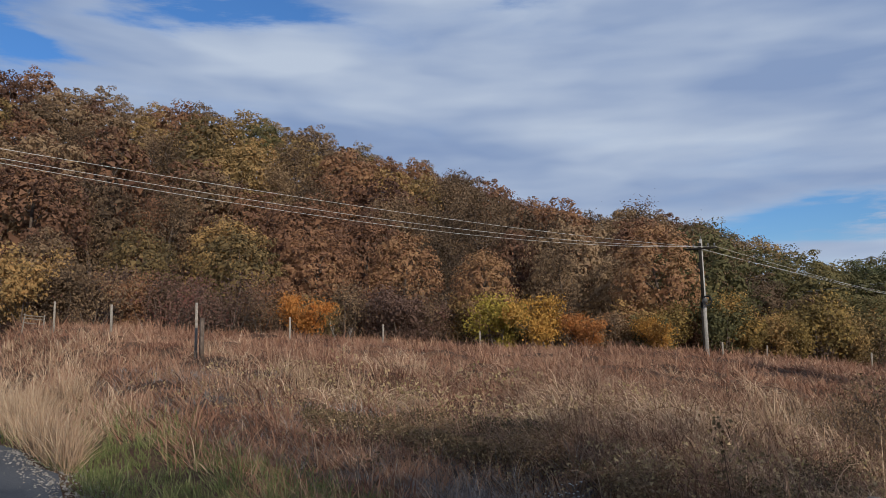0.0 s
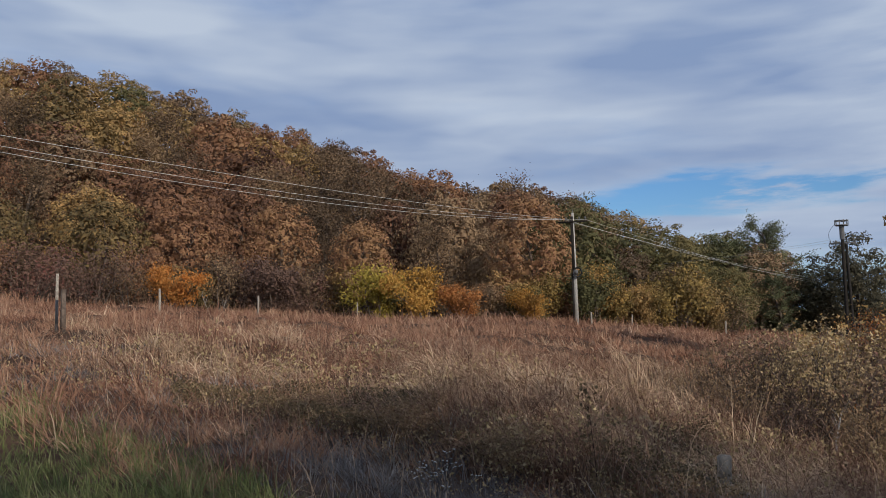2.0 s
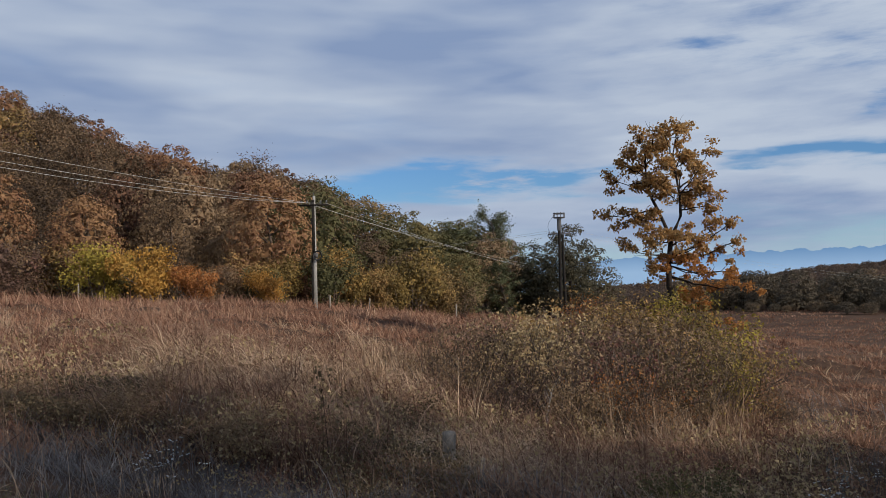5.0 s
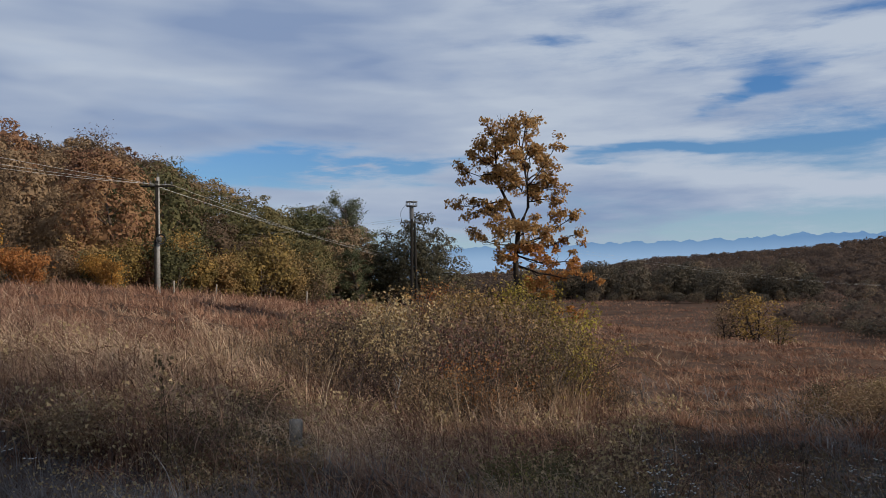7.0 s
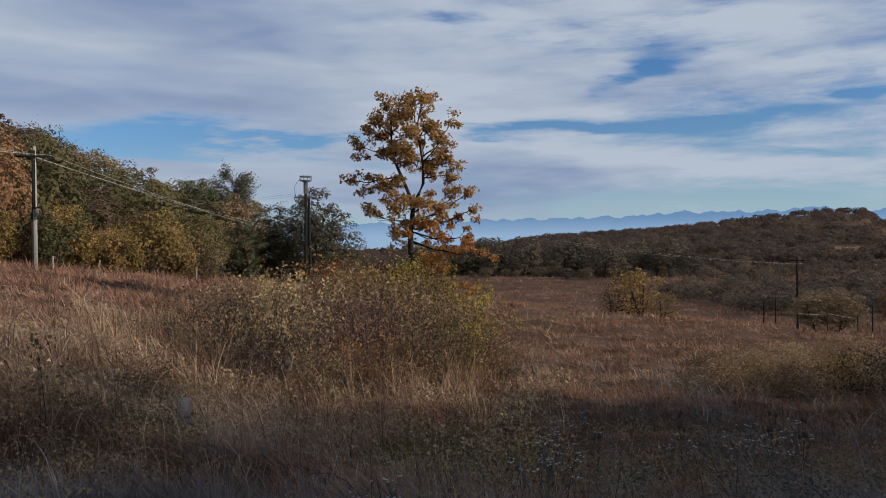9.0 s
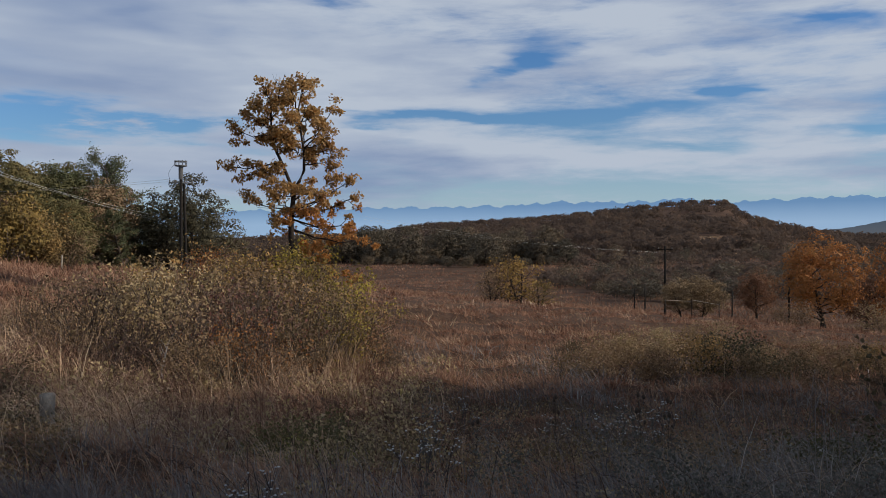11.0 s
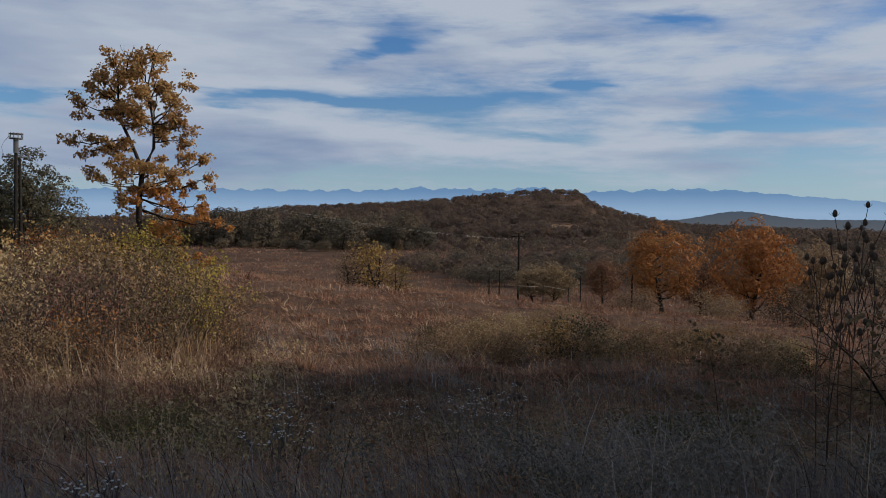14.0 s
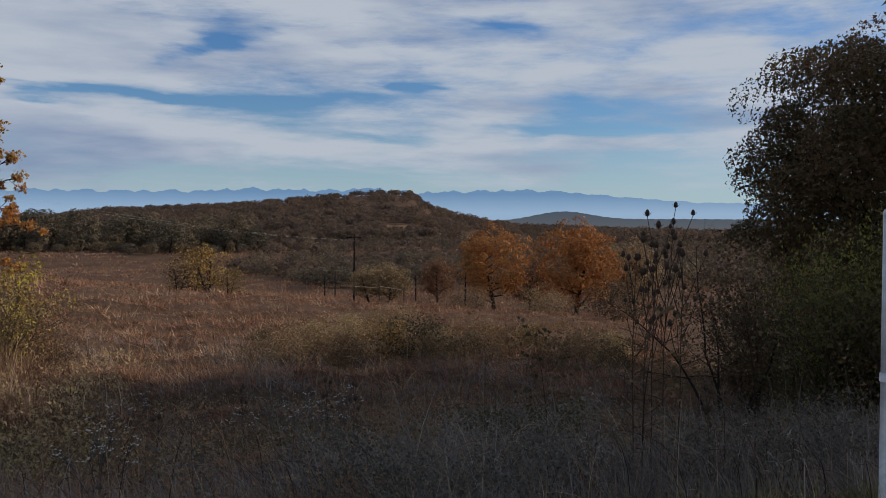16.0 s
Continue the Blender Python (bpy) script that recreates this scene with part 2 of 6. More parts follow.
M_DUSK_GREEN = leaf_mat("dusky_green_leaf", [(0.055, 0.05, 0.033), (0.085, 0.075, 0.046), (0.12, 0.10, 0.058), (0.17, 0.125, 0.07)])
M_LOCUST = leaf_mat("locust_leaf", [(0.09, 0.095, 0.05), (0.14, 0.145, 0.072), (0.19, 0.19, 0.09), (0.24, 0.205, 0.095)])
M_ORANGE = leaf_mat("orange_leaf", [(0.27, 0.085, 0.022), (0.38, 0.135, 0.032), (0.46, 0.185, 0.045), (0.36, 0.17, 0.05)])
M_AMBER = leaf_mat("amber_leaf", [(0.24, 0.11, 0.03), (0.37, 0.185, 0.045), (0.47, 0.26, 0.06), (0.34, 0.21, 0.06)])
M_PLUM = leaf_mat("plum_leaf", [(0.085, 0.052, 0.043), (0.13, 0.08, 0.06), (0.175, 0.105, 0.075), (0.17, 0.07, 0.054)])
# Herb green with the grey of skylit shade mixed into the colour.
M_HERB = leaf_mat("skylit_herb_leaf", [(0.058, 0.056, 0.042), (0.105, 0.098, 0.076), (0.165, 0.15, 0.124), (0.31, 0.285, 0.24)])
# Yellow-green leaf, brighter than the plain green: sunshine is put into its colour.
M_SUNNY_GREEN = leaf_mat("sunlit_green_leaf", [(0.085, 0.11, 0.03), (0.15, 0.175, 0.045), (0.23, 0.24, 0.06), (0.30, 0.26, 0.07)])
M_GOLD = leaf_mat("golden_leaf", [(0.12, 0.09, 0.036), (0.23, 0.155, 0.052), (0.35, 0.22, 0.066), (0.26, 0.145, 0.055)])
M_YELLOW = leaf_mat("yellow_leaf", [(0.18, 0.14, 0.03), (0.30, 0.23, 0.045), (0.38, 0.28, 0.055), (0.20, 0.19, 0.05)])
M_OAK = leaf_mat("oak_leaf", [(0.12, 0.088, 0.046), (0.30, 0.185, 0.078), (0.50, 0.29, 0.11), (0.34, 0.23, 0.10)], 0.5, through=0.48)
M_OAK_LOW = leaf_mat("orange_oak_leaf", [(0.24, 0.13, 0.05), (0.43, 0.195, 0.06), (0.56, 0.26, 0.08), (0.36, 0.22, 0.07)], 0.5, through=0.48)
M_STRAW_LEAF = leaf_mat("straw_leaf", [(0.20, 0.13, 0.06), (0.32, 0.23, 0.11), (0.42, 0.31, 0.17), (0.25, 0.20, 0.07)])
M_PALE_LEAF = material("pale_leaf", [(0.07, 0.08, 0.045), (0.13, 0.135, 0.09), (0.36, 0.355, 0.30)], 0.6, by="object", grain_amount=0.15, see_through=0.2, gloss=0.35)
M_TAN = leaf_mat("tan_leaf", [(0.16, 0.105, 0.06), (0.24, 0.165, 0.09), (0.32, 0.22, 0.12)])
# Leaf colour darkened to stand for foliage seen against the light.
M_SHADED_LEAF = leaf_mat("shaded_dark_leaf", [(0.046, 0.045, 0.026), (0.075, 0.066, 0.036), (0.105, 0.085, 0.046), (0.16, 0.10, 0.055)])
M_FAR_LEAF = leaf_mat("muted_far_leaf", [(0.085, 0.074, 0.055), (0.12, 0.098, 0.068), (0.165, 0.124, 0.08), (0.21, 0.145, 0.088)], 0.5, 0.8)
M_CONCRETE = material("aged_concrete", [(0.26, 0.24, 0.21), (0.38, 0.35, 0.31)], 0.9, 0.4, False, 0.7, 25.0, 0.3, 0.3, by="noise", gloss=0.2)
M_WOOD = material("weathered_wood", [(0.16, 0.13, 0.10), (0.30, 0.26, 0.21)], 0.9, 0.3, False, 2.0, 30.0, 0.4, 0.4, by="noise", gloss=0.1)
M_POLE = material("tarred_wood", [(0.016, 0.014, 0.012), (0.034, 0.029, 0.025)], 0.95, 0.3, False, 1.0, 20.0, 0.4, 0.3, by="noise", gloss=0.03)
M_STEEL = material("dull_steel", [(0.10, 0.095, 0.09), (0.17, 0.16, 0.15)], 0.6, 0.3, False, 2.0, 30.0, 0.3, by="noise", metal=0.6, gloss=0.4)
M_ZINC = material("galvanised_steel", [(0.42, 0.44, 0.46), (0.55, 0.57, 0.59)], 0.5, 0.3, False, 3.0, 20.0, 0.2, by="noise", metal=0.5, gloss=0.5)
M_WIRE = material("aluminium_wire", [(0.45, 0.42, 0.37), (0.55, 0.52, 0.46)], 0.5, 0.2, False, 0.5, 5.0, 0.1, by="noise", metal=0.3, gloss=0.4)
M_WHITE = material("white_petal", [(0.42, 0.41, 0.39), (0.60, 0.59, 0.56)], 0.7, grain_amount=0.1, see_through=0.2)
M_SEED = material("dark_seed_head", [(0.045, 0.032, 0.024), (0.085, 0.06, 0.042)], 0.9, grain_amount=0.3)
# Browns of the far woods, greyed a little for haze in the air.
M_FAR = material("far_wood", [(0.082, 0.063, 0.054), (0.105, 0.078, 0.063), (0.13, 0.093, 0.071), (0.155, 0.106, 0.075), (0.21, 0.13, 0.085)], 0.8, 0.3, tone=True, patch_scale=0.02, grain=1.0, grain_amount=0.1, see_through=0.52, gloss=0.03)
M_OAK_FAR = leaf_mat("deep_orange_oak_leaf", [(0.19, 0.075, 0.03), (0.30, 0.122, 0.042), (0.41, 0.172, 0.055), (0.30, 0.15, 0.055)])
M_RUBBER = material("black_cable", [(0.02, 0.02, 0.02), (0.035, 0.035, 0.035)], 0.6, by="noise")


def painted_haze_mat(name, low, high, z0, z1, glow):
    """Rock and forest dozens of kilometres off; it glows, with air's haze painted in."""
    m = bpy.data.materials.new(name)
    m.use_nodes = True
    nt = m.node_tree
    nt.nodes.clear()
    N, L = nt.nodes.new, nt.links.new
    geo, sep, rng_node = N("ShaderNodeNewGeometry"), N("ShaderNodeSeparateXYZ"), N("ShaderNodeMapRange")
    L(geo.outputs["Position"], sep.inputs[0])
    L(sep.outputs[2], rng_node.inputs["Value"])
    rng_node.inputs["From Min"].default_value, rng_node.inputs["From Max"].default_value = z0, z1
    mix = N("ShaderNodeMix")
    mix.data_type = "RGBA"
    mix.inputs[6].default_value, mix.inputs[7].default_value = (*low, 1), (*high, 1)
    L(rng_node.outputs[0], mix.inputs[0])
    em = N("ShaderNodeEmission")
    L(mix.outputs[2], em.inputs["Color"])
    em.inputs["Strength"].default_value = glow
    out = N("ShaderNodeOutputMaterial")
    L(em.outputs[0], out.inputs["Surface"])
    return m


# The range glows blue; haze is painted in, palest at its foot.
M_MOUNTAIN = painted_haze_mat("hazy_mountain", (0.30, 0.44, 0.62), (0.15, 0.275, 0.465), 100, 208, 1.0)
# The hill's dim blue-grey glow carries the air's haze in its colour.
M_FAR_HILL = painted_haze_mat("hazy_hill", (0.115, 0.125, 0.14), (0.075, 0.095, 0.125), -10, 80, 1.0)
M_BLEACHED = material("bleached_wood", [(0.22, 0.19, 0.16), (0.36, 0.32, 0.28)], 0.9, 0.3, False, 2.0, 30.0, 0.3, 0.3, by="noise", gloss=0.1)


# ---- mesh helpers ----
def mesh_from(name, verts, tris, mat, quads=None):
    """One mesh from numpy arrays."""
    me = bpy.data.meshes.new(name)
    verts = np.asarray(verts, np.float32)
    parts, totals = [], []
    if tris is not None and len(tris):
        tris = np.asarray(tris, np.int32)
        parts.append(tris.ravel())
        totals.append(np.full(len(tris), 3, np.int32))
    if quads is not None and len(quads):
        quads = np.asarray(quads, np.int32)
        parts.append(quads.ravel())
        totals.append(np.full(len(quads), 4, np.int32))
    loops, total = np.concatenate(parts), np.concatenate(totals)
    me.vertices.add(len(verts))
    me.vertices.foreach_set("co", verts.ravel())
    me.loops.add(len(loops))
    me.loops.foreach_set("vertex_index", loops)
    me.polygons.add(len(total))
    me.polygons.foreach_set("loop_start", np.concatenate([[0], np.cumsum(total)[:-1]]).astype(np.int32))
    me.polygons.foreach_set("loop_total", total)
    me.materials.append(mat)
    me.update(calc_edges=True)
    return me


def part(name, me, parent, label=""):
    ob = new(name, me)
    ob.parent = parent
    if label:
        tagged(ob, label)
    return ob


def smooth(me):
    me.polygons.foreach_set("use_smooth", np.ones(len(me.polygons), bool))
    return me


class Build:
    """Collects tubes and solids for one mesh."""

    def __init__(self):
        self.v, self.q, self.t, self.n = [], [], [], 0

    def tube(self, pts, radii, sides=6, cap=True):
        pts, radii = np.asarray(pts, float), np.asarray(radii, float)
        d = np.gradient(pts, axis=0)
        d /= np.linalg.norm(d, axis=1)[:, None] + 1e-9
        ref = np.where(np.abs(d[:, 2:3]) > 0.9, [[1.0, 0, 0]], [[0, 0, 1.0]])
        u = np.cross(d, ref)
        u /= np.linalg.norm(u, axis=1)[:, None] + 1e-9
        w = np.cross(d, u)
        a = np.arange(sides) * 2 * np.pi / sides
        ring = pts[:, None] + radii[:, None, None] * (np.cos(a)[None, :, None] * u[:, None] + np.sin(a)[None, :, None] * w[:, None])
        k, s = len(pts), sides
        self.v.append(ring.reshape(-1, 3))
        i, j = np.meshgrid(np.arange(k - 1), np.arange(s), indexing="ij")
        a0, a1 = i * s + j, i * s + (j + 1) % s
        self.q.append(np.stack([a0, a1, a1 + s, a0 + s], -1).reshape(-1, 4) + self.n)
        self.n += k * s
        if cap:
            for e, row in ((0, 0), (k - 1, (k - 1) * s)):
                self.v.append(pts[e:e + 1])
                base = self.n - k * s - (1 if e else 0)
                self.t.append(np.array([(base + row + m, base + row + (m + 1) % s, self.n) for m in range(s)]))
                self.n += 1
        return self

    def box(self, centre, size, turn=0.0, taper=1.0, bevel=0.12):
        """A block with chamfered upright edges; taper narrows its top."""
        sx, sy, sz = np.asarray(size, float) / 2
        b = bevel * min(sx, sy)
        prof = np.array([(sx - b, -sy), (sx, -sy + b), (sx, sy - b), (sx - b, sy), (-sx + b, sy), (-sx, sy - b), (-sx, -sy + b), (-sx + b, -sy)])
        c, s = math.cos(turn), math.sin(turn)
        prof = prof @ np.array([[c, s], [-s, c]])
        lo = np.column_stack([prof, np.full(8, -sz)])
        hi = np.column_stack([prof * taper, np.full(8, sz)])
        self.v.append(np.concatenate([lo, hi, [[0, 0, -sz], [0, 0, sz]]]) + np.asarray(centre, float))
        n = self.n
        self.q.append(np.array([(n + k, n + (k + 1) % 8, n + 8 + (k + 1) % 8, n + 8 + k) for k in range(8)]))
        self.t.append(np.array([(n + (k + 1) % 8, n + k, n + 16) for k in range(8)] + [(n + 8 + k, n + 8 + (k + 1) % 8, n + 17) for k in range(8)]))
        self.n += 18
        return self

    def mesh(self, name, mat):
        return mesh_from(name, np.concatenate(self.v), np.concatenate(self.t) if self.t else None, mat, np.concatenate(self.q) if self.q else None)


# ---- the lie of the land ----
RIDGE_AZ = [-60, -33, -21, -16, -11, -7.5, -1.6, 0, 4, 10, 13.5, 15, 23, 30, 40]
RIDGE_Z = [43, 40, 35.4, 33.6, 30.2, 27, 23.5, 21, 17, 16, 13, 9.5, 3, -3, -6]
FAR_AZ = [30, 38, 42, 45.6, 49.8, 55.2, 59, 62, 65.7, 67, 68.6, 70, 72.7, 80, 90, 110]
FAR_Z = [6, 10, 15, 26, 31, 40, 49, 56, 56, 35, 26, 20, 9, 4, 0, -3]
ROAD_AZ = radians(52.4)  # the road runs square to this heading


def sstep(x):
    x = np.clip(x, 0, 1)
    return x * x * (3 - 2 * x)


def wave(x, y, s, k):
    return (np.sin(x / s + 1.3 * k) * np.cos(y / s * 1.17 + 2.1 * k) + 0.5 * np.sin((x + 0.7 * y) / s * 1.9 + k)) / 1.5


def road_off(x, y):
    """Metres from the road's edge into the field."""
    return x * math.sin(ROAD_AZ) + y * math.cos(ROAD_AZ) - 1.8


def ground(x, y):
    x, y = np.asarray(x, float), np.asarray(y, float)
    r = np.hypot(x, y) + 1e-6
    az = np.degrees(np.arctan2(x, y))
    p = road_off(x, y)
    field = -0.078 * x + 0.022 * y - 0.03 * np.maximum(x - 50, 0) + 0.02 * np.maximum(x - 85, 0)
    field = np.clip(field, -9, 7)
    h = field * sstep((p - 0.5) / (12 - 7.5 * sstep((-az - 4) / 16))) - 0.25 * sstep(p / 1.5) * (1 - sstep((p - 3) / 6)) * sstep((az + 15) / 40)
    # the bank below the road
    h = h - 0.9 * sstep((p - 3) / 6) * sstep((az - 5) / 25) * (1 - sstep((r - 25) / 40)) * (1 - sstep((az - 110) / 20))
    rough = sstep((p - 2) / 4) * (1 - sstep((r - 90) / 40))
    h = h + rough * (0.22 * wave(x, y, 1.3, 1) + 0.15 * wave(x, y, 0.55, 3) + 0.16 * wave(x, y, 3.7, 2))
    h = h + 0.55 * np.exp(-((az - 12) / 11) ** 2) * sstep((r - 28) / 28)
    # wooded hillside
    edge = 66 + 8 * sstep((az - 5) / 20) + 60 * sstep((az - 14) / 12)
    top = np.interp(az, RIDGE_AZ, RIDGE_Z)
    k = sstep((r - edge) / 105) * (1 - sstep((az - 28) / 12)) * sstep((az + 85) / 20)
    h = h * (1 - k) + k * (top + 1.5 * wave(x, y, 25, 3))
    # valley floor and the wooded ridge behind it
    v = sstep((r - 120) / 120) * sstep((az - 22) / 14) * (1 - sstep((az - 120) / 30))
    h = h * (1 - v) + v * (-8.6 + 2.2 * sstep((r - 230) / 130) + 0.5 * wave(x, y, 40, 4))
    f = sstep((r - 360) / 950) * sstep((az - 22) / 14) * (1 - sstep((az - 110) / 30))
    h = h + f * (np.interp(az, FAR_AZ, FAR_Z) + 5 + 2.5 * wave(x, y, 90, 5) * sstep((r - 400) / 300) * (1 - sstep((r - 1100) / 300)))
    d = sstep((r - 1500) / 600)
    h = h * (1 - d) + d * -10.0
    return h


def spot(az, r, dz=0.0):
    x, y = r * math.sin(radians(az)), r * math.cos(radians(az))
    return Vector((x, y, float(ground(x, y)) + dz))


def build_ground():
    az = np.radians(np.concatenate([np.arange(-60, 125, 0.9), np.arange(125, 300, 5.0)]))
    rr = np.concatenate([[0.6, 1.5], np.geomspace(2.5, 110, 150), np.geomspace(116, 4700, 50)])
    A, R = np.meshgrid(az, rr, indexing="ij")
    x, y = R * np.sin(A), R * np.cos(A)
    z = ground(x, y)
    v = np.stack([x, y, z], -1).reshape(-1, 3)
    na, nr = len(az), len(rr)
    i, j = np.meshgrid(np.arange(na), np.arange(nr - 1), indexing="ij")
    i2 = (i + 1) % na
    q = np.stack([i * nr + j, i * nr + j + 1, i2 * nr + j + 1, i2 * nr + j], -1).reshape(-1, 4)
    v = np.vstack([v, [[0, 0, 0]]])
    c = len(v) - 1
    t = np.array([(c, k * nr, ((k + 1) % na) * nr) for k in range(na)])
    ob = new("ground", smooth(mesh_from("ground", v, t, M_SOIL, q)))
    return tagged(ob, "dry brown autumn field sloping into a valley", "ground", kind="structure")


build_ground()


def build_road():
    n, w = 120, 5
    s = np.linspace(-70, 70, n)
    across = np.linspace(-6.0, 0.0, w)
    dx, dy = -math.cos(ROAD_AZ), math.sin(ROAD_AZ)
    nx, ny = math.sin(ROAD_AZ), math.cos(ROAD_AZ)
    v = []
    for k, a in enumerate(s):
        for j, b in enumerate(across):
            off = 1.8 + b + (0.12 * math.sin(a * 1.7) + 0.07 * math.sin(a * 4.3) if j == w - 1 else 0)
            x, y = off * nx + a * dx, off * ny + a * dy
            v.append((x, y, float(ground(x, y)) + 0.03 + 0.05 * math.sin((b + 6) / 6 * math.pi)))
    q = [(k * w + j, k * w + j + 1, (k + 1) * w + j + 1, (k + 1) * w + j) for k in range(n - 1) for j in range(w - 1)]
    tagged(new("road", smooth(mesh_from("road", v, None, M_ROAD, q))), "worn grey asphalt country road with crumbling edge", "road", kind="structure")


build_road()


def build_mountains():
    """A far serrated range, with slopes running down to the plain."""
    az = np.radians(np.arange(8, 118, 0.12))
    R = 4600.0
    d = np.degrees(az)
    el = np.interp(d, [8, 30, 41, 47, 52, 54.4, 60.5, 62.7, 66, 73, 75.4, 80, 84.6, 118], [1.6, 2.2, 2.5, 2.55, 2.65, 2.85, 2.8, 3.0, 2.72, 2.92, 2.85, 2.42, 2.05, 1.2])
    for k, (fr, am) in enumerate(((2.4, 0.045), (3.7, 0.06), (6.1, 0.03), (11.3, 0.02), (19.0, 0.012))):
        el = el + am * (1 - 2 * np.abs(np.sin(d * fr * 0.5 + k * 1.9))) * (1.2 - 0.7 * sstep((d - 72) / 8))
    rows_ = []
    for f, back in ((0.0, -500), (0.35, -350), (0.7, -180), (1.0, 0)):
        rr = R + back + 40 * np.sin(d * 3.3 + f * 5)
        z = 1.6 + np.tan(np.radians(el)) * rr * f - (60 if f == 0 else 0)
        rows_.append(np.stack([rr * np.sin(az), rr * np.cos(az), z], -1))
    v = np.concatenate(rows_)
    n = len(az)
    q = [(r * n + k, r * n + k + 1, (r + 1) * n + k + 1, (r + 1) * n + k) for r in range(3) for k in range(n - 1)]
    tagged(new("backdrop", mesh_from("backdrop", v, None, M_MOUNTAIN, q)), "blue mountain range along the horizon, haze painted into its glow", "mountains", kind="structure")


build_mountains()


def gravel():
    """Loose chippings along the road's crumbling edge."""
    n = 2600
    s = rng.uniform(-2, 16, n)
    off = 1.8 + np.abs(rng.normal(0, 0.28, n)) * rng.choice([1, 1, -0.7], n) - 0.05
    nx, ny, dx, dy = math.sin(ROAD_AZ), math.cos(ROAD_AZ), -math.cos(ROAD_AZ), math.sin(ROAD_AZ)
    x, y = off * nx + s * dx, off * ny + s * dy
    size = rng.uniform(0.008, 0.028, n)
    base = np.array([(1, 0, 0), (0.1, 1, 0.1), (-1, 0.1, 0), (-0.1, -1, 0.1), (0.1, 0.1, 0.7), (0, 0, -0.5)])
    tri = np.array([(0, 1, 4), (1, 2, 4), (2, 3, 4), (3, 0, 4), (1, 0, 5), (2, 1, 5), (3, 2, 5), (0, 3, 5)])
    v = base[None] * rng.uniform(0.6, 1.3, (n, 6, 3)) * size[:, None, None] + np.stack([x, y, ground(x, y) + np.where(off < 1.8, 0.035, 0.008)], -1)[:, None]
    t = tri[None] + np.arange(n)[:, None, None] * 6
    tagged(new("gravel", mesh_from("gravel", v.reshape(-1, 3), t.reshape(-1, 3), M_GRAVEL)), "loose grey chippings along the road edge", "gravel", kind="stuff")


gravel()


def build_far_hill():
    """A low wooded hill at the end of the valley, several kilometres off."""
    az = np.radians(np.arange(64, 108, 0.15))
    d = np.degrees(az)
    el = 0.62 + 0.32 * np.exp(-((d - 84) / 14) ** 2) + 0.58 * np.exp(-((d - 76) / 2.6) ** 2) + 0.012 * np.sin(d * 9) + 0.008 * np.sin(d * 23)
    el = el * sstep((d - 64) / 7)
    rows_ = []
    for f, back in ((0.0, -700), (0.5, -350), (1.0, 0)):
        rr = 3600 + back
        rows_.append(np.stack([rr * np.sin(az), rr * np.cos(az), 1.6 + np.tan(np.radians(el)) * rr * f - (40 if f == 0 else 0)], -1))
    v, n = np.concatenate(rows_), len(az)
    q = [(r * n + k, r * n + k + 1, (r + 1) * n + k + 1, (r + 1) * n + k) for r in range(2) for k in range(n - 1)]
    tagged(new("backdrop", mesh_from("backdrop", v, None, M_FAR_HILL, q)), "dark blue wooded hill at the valley's end, haze painted into its glow", "hill", kind="structure")


build_far_hill()


# ---- grass and weeds ----
def scatter(n, az0, az1, r0, r1, keep=None):
    """Points thinning out evenly with distance; keep: a test on (x, y, az, r, off)."""
    az = rng.uniform(az0, az1, n)
    r = np.exp(rng.uniform(math.log(r0), math.log(r1), n))
    x, y = r * np.sin(np.radians(az)), r * np.cos(np.radians(az))
    if keep is not None:
        k = keep(x, y, az, r, road_off(x, y))
        x, y, r = x[k], y[k], r[k]
    return x, y, r


def blades(x, y, h, w, lean, sway, z=None):
    """Bent blades of three triangles: height, width, lean (share of height), heading of the lean."""
    n = len(x)
    z = ground(x, y) - 0.02 if z is None else z
    a = rng.uniform(0, 2 * np.pi, n)
    side = np.stack([np.cos(a), np.sin(a), np.zeros(n)], -1) * (w / 2)[:, None]
    out = np.stack([np.cos(sway), np.sin(sway), np.zeros(n)], -1)
    base = np.stack([x, y, z], -1)
    mid = base + out * (h * lean * 0.42)[:, None]
    mid[:, 2] += h * 0.58 * (1 - 0.5 * np.clip(lean - 0.25, 0, 1))
    tip = base + out * (h * lean)[:, None]
    tip[:, 2] += h * np.sqrt(np.clip(1 - lean ** 2 * 0.8, 0.05, 1))
    v = np.stack([base - side, base + side, mid - side * 0.8, mid + side * 0.8, tip], 1).reshape(-1, 3)
    k = np.arange(n)[:, None] * 5
    t = np.concatenate([k + [[0, 1, 3]], k + [[0, 3, 2]], k + [[2, 3, 4]]], 1).reshape(-1, 3)
    return v, t


def straws(x, y, h, w, lean, sway):
    """Plain blades of one triangle, for grass farther off."""
    n = len(x)
    a = rng.uniform(0, 2 * np.pi, n)
    side = np.stack([np.cos(a), np.sin(a), np.zeros(n)], -1) * (w / 2)[:, None]
    base = np.stack([x, y, ground(x, y) - 0.02], -1)
    tip = base + np.stack([np.cos(sway) * h * lean, np.sin(sway) * h * lean, h * np.sqrt(np.clip(1 - lean ** 2 * 0.8, 0.05, 1))], -1)
    return np.stack([base - side, base + side, tip], 1).reshape(-1, 3), np.arange(3 * n).reshape(-1, 3)


def patchy(x, y, s, k):
    return wave(x, y, s, k) + 0.6 * wave(x, y, s * 0.37, k + 5)


def stuff(name, v, t, mat, label, category, tone=None):
    me = mesh_from(name, v, t, mat)
    if tone is not None:
        me.attributes.new("tone", "FLOAT", "POINT").data.foreach_set("value", np.repeat(tone, len(v) // len(tone)).astype(np.float32))
    return tagged(new(name, me), label, category, kind="stuff")


